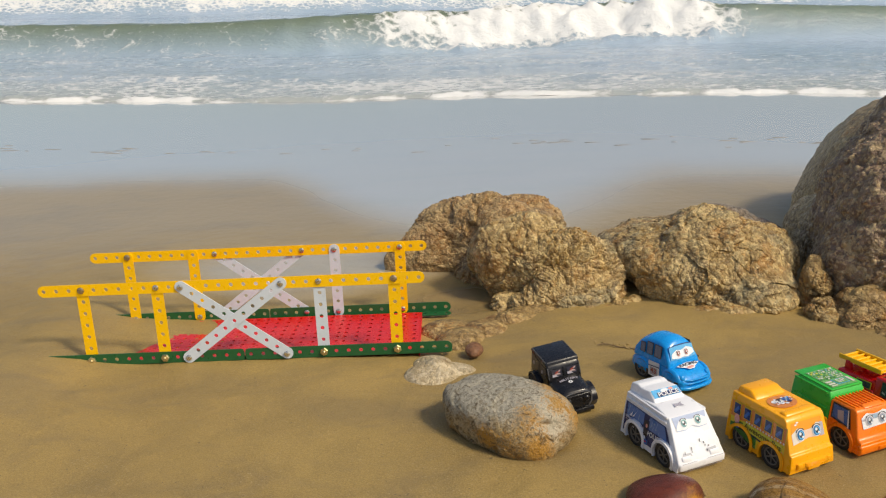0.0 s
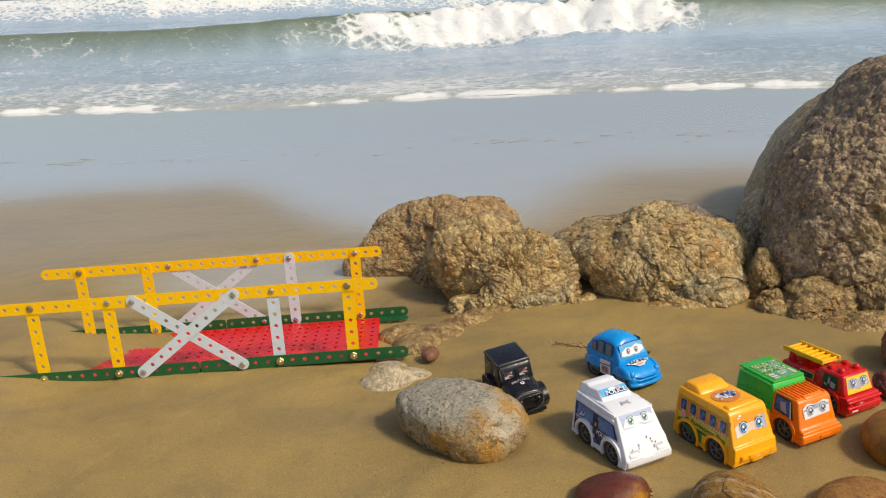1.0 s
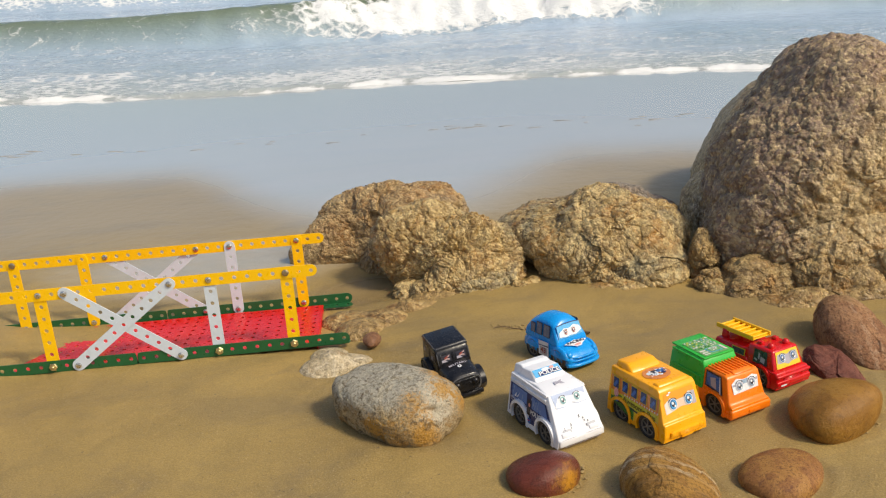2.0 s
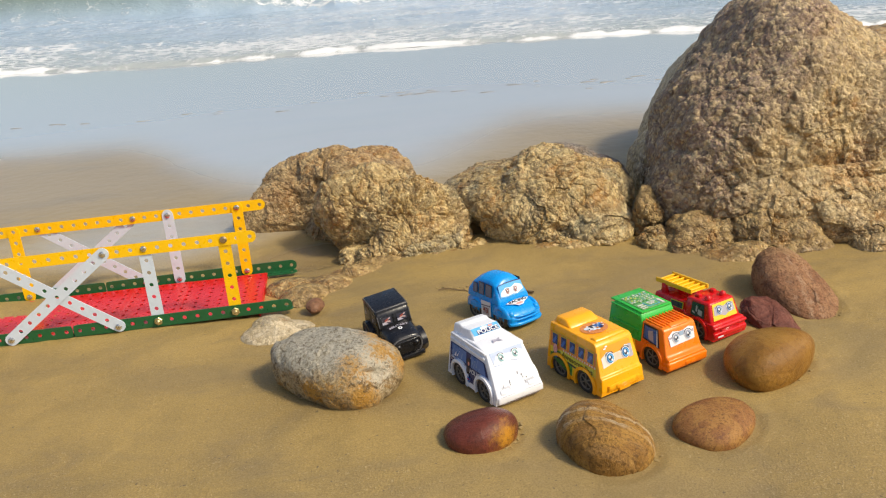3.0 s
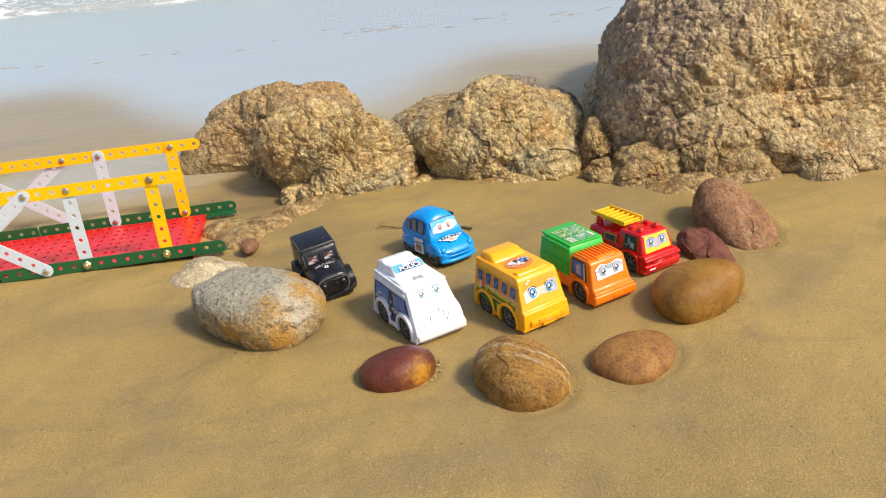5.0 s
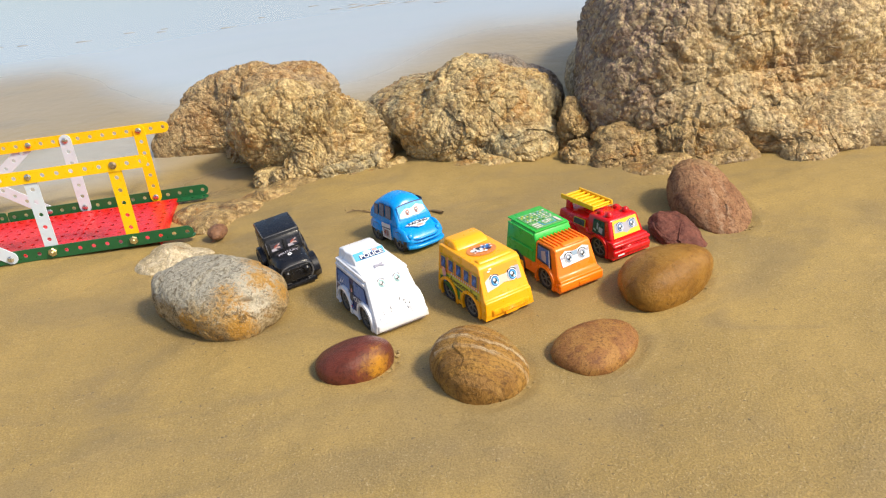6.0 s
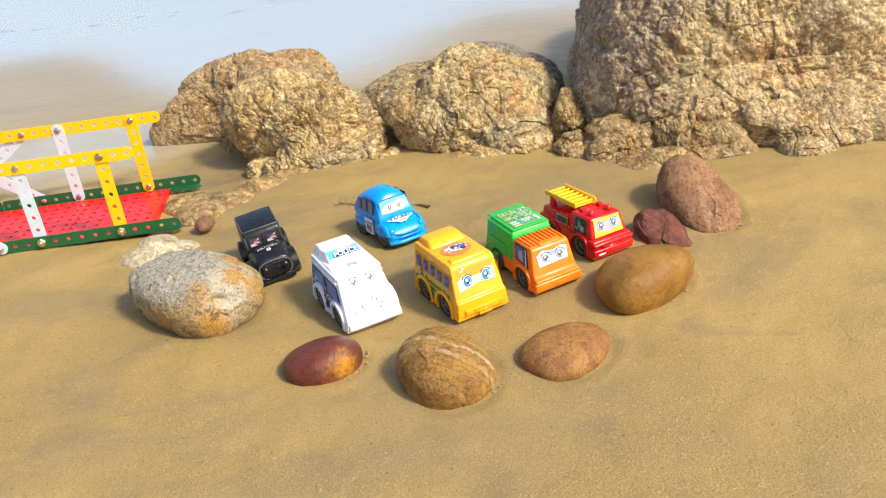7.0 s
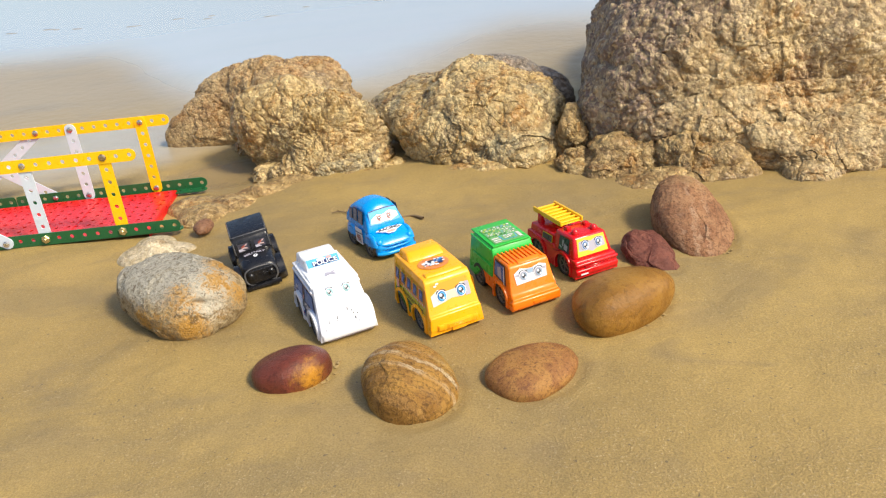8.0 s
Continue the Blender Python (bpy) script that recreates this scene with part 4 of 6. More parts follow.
def arch(yc, zc, r, base, steps=9):
    """Points of a wheel arch in the lower outline, from the front to the rear."""
    a0 = math.asin(max(-1, min(1, (base - zc) / r)))
    return [(yc - r * math.cos(a), zc + r * math.sin(a)) for a in [a0 + (math.pi - 2 * a0) * k / steps for k in range(steps + 1)]]


def prism(outline, w_low, w_high, z_low, z_high, bevel=0.002, soft=None, segments=3):
    """A body from its side outline (y, z), as wide as asked at two heights; edges outside `square` heights are rounded."""
    bm = bmesh.new()
    half = lambda z: w_low + (w_high - w_low) * (z - z_low) / (z_high - z_low)
    left = [bm.verts.new((-half(z), y, z)) for y, z in outline]
    right = [bm.verts.new((half(z), y, z)) for y, z in outline]
    n = len(outline)
    bm.faces.new(left)
    bm.faces.new(right[::-1])
    for i in range(n):
        j = (i + 1) % n
        bm.faces.new((left[j], left[i], right[i], right[j]))
    bmesh.ops.recalc_face_normals(bm, faces=bm.faces)
    if bevel:
        keep = []
        for e in bm.edges:
            zs = min(v.co.z for v in e.verts)
            if (soft is None or zs > soft) and e.calc_face_angle(0) > radians(14):
                keep.append(e)
        bmesh.ops.bevel(bm, geom=keep, offset=bevel, segments=segments, profile=0.5, affect="EDGES", clamp_overlap=True)
    return bm


def block(sx, sy, sz, m=Matrix(), bevel=0.0008, bm=None, segments=2, taper=1.0):
    b2 = bmesh.new()
    bmesh.ops.create_cube(b2, size=1, matrix=Matrix.Diagonal((sx, sy, sz, 1)))
    for v in b2.verts:
        if v.co.z > 0:
            v.co.x *= taper
            v.co.y *= taper
    bmesh.ops.bevel(b2, geom=b2.edges[:], offset=bevel, segments=segments, profile=0.5, affect="EDGES", clamp_overlap=True)
    bmesh.ops.transform(b2, matrix=m, verts=b2.verts)
    if bm is None:
        return b2
    tmp = bpy.data.meshes.new("tmp")
    b2.to_mesh(tmp)
    b2.free()
    bm.from_mesh(tmp)
    bpy.data.meshes.remove(tmp)
    return bm


def plane(origin, u, v):
    """A sticker's frame: u to the reader's right, v up, facing along u x v."""
    u, v = Vector(u).normalized(), Vector(v).normalized()
    w = u.cross(v).normalized()
    v = w.cross(u)
    m = Matrix((u, v, w)).transposed().to_4x4()
    m.translation = Vector(origin)
    return m


def sticker(name, pts, frame_m, material, parent, lift=0.0003, label=""):
    bm = bmesh.new()
    vs = [bm.verts.new(frame_m @ Vector((x, y, lift))) for x, y in pts]
    bm.faces.new(vs)
    return part(name, bm, material, parent, label, smooth=False)


def disc(r, cx=0, cy=0, ry=None, steps=20):
    return [(cx + r * math.cos(2 * math.pi * k / steps), cy + (ry or r) * math.sin(2 * math.pi * k / steps)) for k in range(steps)]


def quad(x0, y0, x1, y1, skew=0.0):
    return [(x0, y0), (x1, y0), (x1 + skew, y1), (x0 + skew, y1)]


def lettering(text, size, frame_m, material, parent, lift=0.0006, stretch=1.0, bend=0.0):
    cu = bpy.data.curves.new("lettering", "FONT")
    cu.body, cu.size, cu.align_x, cu.align_y = text, size, "CENTER", "CENTER"
    cu.offset = size * 0.02
    tmp = bpy.data.objects.new("tmp", cu)
    scene.collection.objects.link(tmp)
    me = bpy.data.meshes.new_from_object(tmp.evaluated_get(bpy.context.evaluated_depsgraph_get()))
    bpy.data.objects.remove(tmp)
    for v in me.vertices:
        x, y = v.co.x * stretch, v.co.y
        v.co = frame_m @ Vector((x, y - bend * x * x, lift))
    me.materials.clear()
    me.materials.append(material)
    ob = new("lettering", me)
    ob.parent = parent
    return ob


def tyre_mesh(r, w):
    return lathe([(r * 0.55, -w / 2), (r * 0.93, -w / 2), (r, -w * 0.36), (r, w * 0.36), (r * 0.94, w / 2), (r * 0.72, w / 2), (r * 0.68, w * 0.22)], 28)


def rim_mesh(r, w):
    bm = bmesh.new()
    rings = 28
    prof = [(r * 0.61, w * 0.30), (r * 0.64, w * 0.42), (r * 0.70, w * 0.44), (r * 0.67, w * 0.22)]
    loops = [[bm.verts.new((a * math.cos(t), a * math.sin(t), z)) for t in [2 * math.pi * k / rings for k in range(rings)]] for a, z in prof]
    for i in range(4):
        p, q = loops[i], loops[(i + 1) % 4]
        for k in range(rings):
            bm.faces.new((p[k], p[(k + 1) % rings], q[(k + 1) % rings], q[k]))
    for k in range(6):
        block(r * 0.56, r * 0.11, w * 0.10, pose(0, 0, w * 0.34, 0, 0, 60 * k) @ pose(r * 0.35, 0, 0), 0.0002, bm, 1)
    lathe([(r * 0.14, w * 0.3), (r * 0.14, w * 0.40), (r * 0.09, w * 0.46)], 14, bm)
    return bm


WHEELS = {}


def wheel(car, x, y, r=0.0092, w=0.0068, rim=None):
    key = (r, w)
    if key not in WHEELS:
        WHEELS[key] = (mesh_of("tyre", tyre_mesh(r, w), RUBBER), mesh_of("rim", rim_mesh(r, w), rim or RIM))
    tyre = new("wheel", WHEELS[key][0])
    tyre.parent = car
    tyre.matrix_basis = pose(x, y, r, 0, -90 if x < 0 else 90, 0)
    hub = new("rim", WHEELS[key][1])
    hub.parent = tyre
    return tyre


def wheels(car, hw, ys, r=0.0096, w=0.0068):
    for y in ys:
        for s in (-1, 1):
            wheel(car, s * (hw - w / 2 - 0.0004), y, r, w)


def arch_trim(car, x, yc, zc, r, material, wide=0.0022, thick=0.0016, low=0.004):
    bm = bmesh.new()
    a0 = math.asin((low - zc) / r)
    s = -1 if x < 0 else 1
    rows = []
    for k in range(15):
        a = a0 + (math.pi - 2 * a0) * k / 14
        rows.append([bm.verts.new((x + s * dx, yc - q * math.cos(a), zc + q * math.sin(a))) for q, dx in ((r - 0.0002, -0.002), (r - 0.0002, thick), (r + wide, thick * 0.8), (r + wide, -0.002))])
    for p, q in zip(rows, rows[1:]):
        for i in range(4):
            bm.faces.new((p[i], p[(i + 1) % 4], q[(i + 1) % 4], q[i]))
    bm.faces.new(rows[0])
    bm.faces.new(rows[-1][::-1])
    bmesh.ops.recalc_face_normals(bm, faces=bm.faces)
    return part("arch_trim", bm, material, car)


def eyes(car, m, gap, size, white, iris=None, cross=0.0, tall=1.15, ring=None):
    """Two printed cartoon eyes: white, iris ring, iris, pupil and glints."""
    iris = iris or ST_IRIS
    ring = ring or ST_SKY
    for s in (-1, 1):
        x0 = s * gap + cross
        e = sticker("eye", disc(size * 1.18, x0, 0, size * tall * 1.15), m, white, car, 0.0006)
        sticker("lash", [(x0 - size * 1.25, size * 0.70), (x0 + size * 1.25, size * 0.78), (x0 + size * 0.9, size * tall * 1.12), (x0, size * tall * 1.30), (x0 - size * 0.9, size * tall * 1.10)], m, ST_DARK, e, 0.0005)
        sticker("iris_ring", disc(size, x0, 0, size * tall), m, iris, e, 0.0008)
        sticker("iris", disc(size * 0.80, x0 + size * 0.06, -size * 0.06, size * tall * 0.80), m, ring, e, 0.0010)
        sticker("pupil", disc(size * 0.52, x0 - size * 0.04, size * 0.06, size * tall * 0.56), m, ST_DARK, e, 0.0012)
        sticker("glint", disc(size * 0.34, x0 - size * 0.26, size * 0.34), m, ST_WHITE, e, 0.0014)
        sticker("glint", disc(size * 0.26, x0 + size * 0.30, -size * 0.46), m, ST_WHITE, e, 0.0014)


def chassis(car, length, hw, z=0.0052):
    return part("chassis", block(2 * hw - 0.018, length - 0.010, 0.010, pose(0, 0, z + 0.005)), BLACK_P, car, "black plastic underside")


def side_points(hw_low, hw_high, z0, z1, side):
    """A sticker frame on the tapered flank: u runs along the car to the reader's right, v up."""
    lean = (hw_high - hw_low) / (z1 - z0)
    if side < 0:
        return plane((-hw_low + lean * z0, 0, 0), (0, -1, 0), (-lean, 0, 1))
    return plane((hw_low - lean * z0, 0, 0), (0, 1, 0), (lean, 0, 1))


def cut_band(y0, y1, low, high, arches, gap=0.0026):
    """A flank sticker between two heights whose lower edge clears the wheel arches."""
    pts = [(y0, high)]
    if not any(yc - r - gap < y0 + 1e-5 < yc + r + gap for yc, zc, r in arches):
        pts.append((y0, low))
    for yc, zc, r in arches:
        rr = r + gap
        for k in range(13):
            a = math.pi - math.pi * k / 12
            q = (yc + rr * math.cos(a), max(low, zc + rr * math.sin(a)))
            if y0 + 1e-4 < q[0] < y1 - 1e-4:
                pts.append(q)
            elif pts[-1] != (y0, q[1]) and q[0] <= y0 and yc - rr < y0:
                pts = [p for p in pts if p[1] == high] + [(y0, q[1])]
    if not any(yc - r - gap < y1 - 1e-5 < yc + r + gap for yc, zc, r in arches):
        pts.append((y1, low))
    return pts + [(y1, high)]


def police_van():
    car = thing("toy_van", on_ground(0.465, -0.209, 22, -0.0012), "white plastic toy police van with blue side stickers", "toy car", "toy cars on the sand")
    L, hl, hh = 0.072, 0.0217, 0.0165
    f = -L / 2
    r, zc = 0.0108, 0.0085
    ya, yb = f + 0.0185, f + 0.0535
    out = [(f + 0.001, 0.004)] + arch(ya, zc, r, 0.004) + arch(yb, zc, r, 0.004) + [(-f, 0.004), (-f, 0.018), (-f - 0.0015, 0.039), (f + 0.0335, 0.0415), (f + 0.018, 0.039), (f + 0.003, 0.015), (f, 0.010)]
    part("body", prism(out, hl, hh, 0.004, 0.041, 0.0022, 0.0085), CAR_WHITE, car)
    top = [(f + 0.038, 0.040), (-f - 0.001, 0.0385), (-f - 0.002, 0.046), (f + 0.062, 0.0475), (f + 0.058, 0.0462), (f + 0.047, 0.0476), (f + 0.0405, 0.0432)]
    part("roof_box", prism(top, 0.0142, 0.0128, 0.040, 0.048, 0.0012), CAR_WHITE, car)
    for s in (-1, 1):
        m = Matrix.Translation((s * 0.0170, f + 0.044, 0.0385))
        part("roof_rail", block(0.0022, 0.050, 0.0024, m, 0.0009), CAR_WHITE, car)
        part("roof_rail", block(0.0018, 0.050, 0.0022, Matrix.Translation((s * 0.0180, f + 0.044, 0.0348)), 0.0008), CAR_WHITE, car)
    part("bumper", block(0.041, 0.0045, 0.0065, Matrix.Translation((0, f + 0.0012, 0.0078)), 0.0016, segments=3), CAR_WHITE, car)
    for s in (-1, 1):
        part("headlight", block(0.0085, 0.003, 0.004, pose(s * 0.0125, f + 0.0022, 0.0128, -25), 0.001), CAR_WHITE, car)
    chassis(car, L, hl)
    wheels(car, hl, (ya, yb))
    for s in (-1, 1):
        for yc in (ya, yb):
            arch_trim(car, s * (hl - 0.0008), yc, zc, r, CAR_WHITE)
        m = side_points(hl, hh, 0.004, 0.041, s)
        u = lambda y: -y if s < 0 else y
        band = cut_band(u(-f - 0.003) if s < 0 else u(f + 0.009), u(f + 0.009) if s < 0 else u(-f - 0.003), 0.007, 0.032, [(u(yb), zc, r), (u(ya), zc, r)] if s < 0 else [(u(ya), zc, r), (u(yb), zc, r)], 0.003)
        # its front edge leans back with the screen
        lean = lambda y, z: max(y, f + 0.0085 + max(0.0, z - 0.015) * 0.625)
        band = [(u(lean(u(x), z)), z) for x, z in band]
        st = sticker("side_sticker", band, m, ST_NAVY, car, 0.0004, "navy and blue sticker with white lettering")
        a, b = min(u(f + 0.014), u(-f - 0.005)), max(u(f + 0.014), u(-f - 0.005))
        mid = (a + b) / 2
        sticker("window", [(u(lean(u(x), z) + 0.0012) if abs(x - u(f + 0.014)) < 0.004 else x, z) for x, z in quad(mid + 0.003, 0.0215, b - 0.0005, 0.0315)] if s < 0 else quad(mid + 0.003, 0.0215, b - 0.002, 0.0315), m, ST_VISTA, st, 0.0007)
        sticker("window", quad(a + 0.001, 0.022, mid - 0.004, 0.0315) if s < 0 else [(a + 0.003, 0.022), (mid - 0.004, 0.022), (mid - 0.004, 0.0315), (a + 0.0075, 0.0315)], m, ST_VISTA, st, 0.0007)
        sticker("flash", [(a + 0.005, 0.0225), (a + 0.0075, 0.0225), (a + 0.0095, 0.031), (a + 0.0085, 0.027)], m, ST_WHITE, st, 0.001)
        sticker("flash", [(a + 0.008, 0.0225), (a + 0.0105, 0.0235), (a + 0.0135, 0.030), (a + 0.0115, 0.0265)], m, ST_WHITE, st, 0.001)
        # pale streaks of sky and a small white building behind the lettering
        for dx, z0, z1, sk in ((0.0042, 0.0232, 0.0300, 0.0022), (0.0068, 0.0225, 0.0265, 0.0016), (0.0102, 0.0240, 0.0306, 0.0020), (0.0140, 0.0226, 0.0250, 0.0012)):
            sticker("streak", quad(mid + dx, z0, mid + dx + 0.0008, z1, sk), m, ST_DUSK, st, 0.0009)
        for dx, z0, z1, sk in ((0.0026, 0.0240, 0.0305, 0.0014), (0.0155, 0.0226, 0.0280, 0.0010)):
            sticker("streak", quad(a + dx, z0, a + dx + 0.0007, z1, sk), m, ST_PALE, st, 0.0009)
        sticker("skyline", [(a + 0.0004, 0.0202), (a + 0.0150, 0.0196), (a + 0.0142, 0.0214), (a + 0.0118, 0.0208), (a + 0.0096, 0.0222), (a + 0.0060, 0.0210), (a + 0.0034, 0.0224), (a + 0.0012, 0.0212)], m, ST_DUSK, st, 0.0009)
        sticker("badge", disc(0.0028, mid, 0.0245, 0.0036), m, ST_DARK, st, 0.001)
        sticker("badge", disc(0.0012, mid + 0.0006, 0.0235, 0.0016), m, ST_PINK, st, 0.0012)
        sticker("stripe", quad(a, 0.0195, mid + 0.004, 0.0203), m, ST_GREY, st, 0.001)
        sticker("stripe", quad(mid - 0.0035, 0.0085, mid + 0.0035, 0.0125), m, ST_BLUE, st, 0.001)
        sticker("stripe", quad(mid - 0.003, 0.0105, mid + 0.0025, 0.0113), m, ST_RED, st, 0.0013)
        lettering("POLICE", 0.0052, m @ pose(mid + 0.0105, 0.0185, 0, 0, 0, 2), ST_WHITE, st, 0.001, 1.02)
        for k in range(9):
            sticker("bar", quad(a + 0.0008 + 0.0013 * k, 0.0176 - 0.0004 * k, a + 0.0016 + 0.0013 * k, 0.0190 - 0.0004 * k, 0.0002), m, ST_GREY, st, 0.001)
            sticker("bar", quad(a + 0.0010 + 0.0014 * k, 0.0207 - 0.0004 * k, a + 0.0015 + 0.0014 * k, 0.0218 - 0.0004 * k, 0.0002), m, ST_WHITE, st, 0.001)
        for dx, dz in ((0.0065, 0.026), (0.0092, 0.0285), (0.0118, 0.0252), (0.0032, 0.0292)):
            sticker("spark", disc(0.0006, mid + dx, dz, 0.0010, 6), m, ST_PALE, st, 0.0011)
        sticker("figure", [(mid - 0.0030, 0.0150), (mid + 0.0022, 0.0146), (mid + 0.0026, 0.0205), (mid - 0.0022, 0.0215)], m, ST_DARK, st, 0.0011)
    w = plane((0, f + 0.0148, 0.0339), (1, 0, 0), (0, 0.015, 0.024))
    glass = sticker("windscreen", [(-0.0135, -0.0048), (-0.006, -0.0052), (0, -0.0028), (0.006, -0.0052), (0.0135, -0.0048), (0.0150, 0.0058), (-0.0150, 0.0058)], w, ST_HAZE, car, 0.0004, "pale blue eye sticker")
    sticker("gleam", [(-0.0146, -0.0040), (-0.006, -0.0046), (0, -0.0026), (0.006, -0.0046), (0.0142, -0.0044), (0.0146, 0.0004), (0.0090, 0.0036), (0.0020, 0.0018), (-0.0040, 0.0030), (-0.0100, 0.0026)], w, ST_WHITE, glass, 0.0006)
    eyes(glass, w @ pose(0.0002, 0.0002, 0.0002), 0.0064, 0.0026, ST_WHITE, ST_MIST, ring=ST_TEAL)
    rs = plane((0, f + 0.0438, 0.0454), (1, 0, 0), (0, 0.0065, 0.0044))
    sg = sticker("roof_sign", quad(-0.0122, -0.0033, 0.0122, 0.0036), rs, ST_SKY, car, 0.0004, "blue roof sign with lettering")
    sticker("panel", quad(-0.0085, -0.0030, 0.0108, 0.0008), rs, ST_NAVY, sg, 0.0006)
    sticker("cloud", disc(0.0035, -0.001, 0.0018, 0.0013), rs, ST_WHITE, sg, 0.0008)
    sticker("cloud", disc(0.0022, 0.005, 0.0021, 0.001), rs, ST_PINK, sg, 0.0007)
    lettering("POLICE", 0.0050, rs @ pose(0.0012, -0.0012, 0), ST_WHITE, sg, 0.001, 1.15)
    rf = plane((0, f + 0.029, 0.0410), (1, 0, 0), (0, 1, 0.155))
    sticker("mark", [(-0.004, -0.002), (0.0005, -0.0005), (0.0045, -0.0028), (0.003, 0.0008), (0.0045, 0.003), (0.0005, 0.0015), (-0.003, 0.0024)], rf, ST_GREY, car, 0.0006)
    wf = plane((0, f + 0.0055, 0.019), (1, 0, 0), (0, 0.015, 0.024))
    for x, z, h, w2 in ((-0.0066, -0.0010, 0.0026, 0.0006), (-0.0070, -0.0034, 0.0010, 0.0006), (0.0022, 0.0032, 0.0024, 0.0006), (0.0050, 0.0012, 0.0014, 0.0008), (0.0056, -0.0010, 0.0014, 0.0006), (0.0082, -0.0020, 0.0012, 0.0009), (0.0062, -0.0046, 0.0022, 0.0005), (-0.0130, -0.0030, 0.0022, 0.0004)):
        sticker("scuff", quad(x, z - h / 2, x + w2, z + h / 2, 0.0002), wf, ST_SCUFF, car, 0.0007)
    for x0, x1, z in ((-0.0185, -0.0050, 0.0112), (0.0030, 0.0185, 0.0112), (-0.0170, 0.0170, 0.0050)):
        sticker("seam", quad(x0, z, x1, z + 0.0003), plane((0, f - 0.0012, 0), (1, 0, 0), (0, 0, 1)), ST_GREY, car, 0.0004)
    for sx in (-1, 1):
        lamp = [(sx * 0.0070, -0.0062), (sx * 0.0150, -0.0056), (sx * 0.0146, -0.0032), (sx * 0.0078, -0.0036)]
        sticker("lamp_seam", lamp if sx > 0 else lamp[::-1], wf, ST_FROST, car, 0.0005)
    return car


def school_bus():
    car = thing("toy_bus", on_ground(0.543, -0.2205, 22.5, -0.0012), "yellow-orange plastic toy bus with blue window stickers", "toy car", "toy cars on the sand")
    L, hl, hh = 0.066, 0.0212, 0.0175
    f = -L / 2
    r, zc = 0.0106, 0.0085
    ya, yb = f + 0.0195, f + 0.0495
    out = [(f + 0.0005, 0.0045)] + arch(ya, zc, r, 0.0045) + arch(yb, zc, r, 0.0045) + [(-f, 0.0045), (-f, 0.020), (-f - 0.002, 0.043), (f + 0.0125, 0.0432), (f + 0.010, 0.041), (f + 0.0030, 0.019), (f + 0.0008, 0.018), (f, 0.009)]
    part("body", prism(out, hl, hh, 0.0045, 0.043, 0.0026, 0.0085), CAR_YELLOW, car)
    part("roof_hump", prism([(f + 0.042, 0.042), (-f - 0.003, 0.042), (-f - 0.004, 0.0475), (f + 0.050, 0.0478), (f + 0.045, 0.0450)], 0.0150, 0.0132, 0.042, 0.048, 0.0016), CAR_YELLOW, car)
    part("roof_lip", prism([(f + 0.013, 0.0425), (f + 0.021, 0.0425), (f + 0.0195, 0.0448), (f + 0.0150, 0.0446)], 0.0150, 0.0135, 0.042, 0.045, 0.001), CAR_YELLOW, car)
    part("bumper", block(0.031, 0.004, 0.0046, Matrix.Translation((0, f + 0.0006, 0.0098)), 0.0009), CAR_YELLOW, car)
    part("grille", block(0.019, 0.0032, 0.0034, Matrix.Translation((0.001, f - 0.0004, 0.0102)), 0.0006), CAR_YELLOW, car)
    part("plate", block(0.011, 0.003, 0.003, Matrix.Translation((0.001, f + 0.0004, 0.0062)), 0.0005), CAR_YELLOW, car)
    for k in range(4):
        part("rib", block(0.017, 0.0006, 0.0005, Matrix.Translation((0.001, f - 0.0021, 0.0090 + 0.0008 * k)), 0.0001, segments=1), CAR_YELLOW, car)
    for s in (-1, 1):
        part("lamp", block(0.004, 0.0022, 0.0034, Matrix.Translation((s * 0.0135 + 0.0005, f - 0.0006, 0.0104)), 0.0006), CAR_YELLOW, car)
    chassis(car, L, hl)
    wheels(car, hl, (ya, yb))
    for s in (-1, 1):
        for yc in (ya, yb):
            arch_trim(car, s * (hl - 0.0008), yc, zc, r, CAR_YELLOW)
        m = side_points(hl, hh, 0.0045, 0.043, s)
        u = lambda y: -y if s < 0 else y
        a, b = min(u(f + 0.007), u(-f - 0.004)), max(u(f + 0.007), u(-f - 0.004))
        ars = sorted([(u(ya), zc, r), (u(yb), zc, r)])
        st = sticker("side_sticker", cut_band(a, b, 0.0075, 0.0375, ars, 0.0030), m, ST_YELLOW, car, 0.0004, "side sticker with blue windows and green hills")
        sticker("hills", cut_band(a + 0.0005, ars[1][0] - r - 0.0040, 0.0078, 0.0190, ars[:1], 0.0036), m, ST_GREEN, st, 0.0007)
        sticker("tail", cut_band(ars[1][0] + 0.004, b - 0.0008, 0.0080, 0.0178, [ars[1]], 0.0034), m, ST_PINK, st, 0.0007)
        sticker("roof_band", quad(a, 0.0240, b - 0.001, 0.0370), m, ST_ORANGE, st, 0.0006)
        for k in range(5):
            x0 = a + 0.0025 + k * 0.0105
            wn_ = sticker("window", quad(x0, 0.0266, x0 + 0.0074, 0.0366), m, ST_YELLOW, st, 0.0009)
            sticker("pane", quad(x0 + 0.0006, 0.0272, x0 + 0.0068, 0.0360), m, ST_NAVY, wn_, 0.0012)
            sticker("gleam", [(x0 + 0.0006, 0.0290), (x0 + 0.0030, 0.0280), (x0 + 0.0064, 0.0330), (x0 + 0.0046, 0.0344)], m, ST_BLUE, wn_, 0.0014)
        for k in range(14):
            sticker("dot", disc(0.0008, a + 0.017 + k * 0.0028, 0.0252), m, ST_CREAM, st, 0.0010)
        sticker("banner", [(a + 0.014, 0.0182), (b - 0.003, 0.0172), (b - 0.002, 0.0232), (a + 0.013, 0.0246)], m, ST_LIME, st, 0.0009)
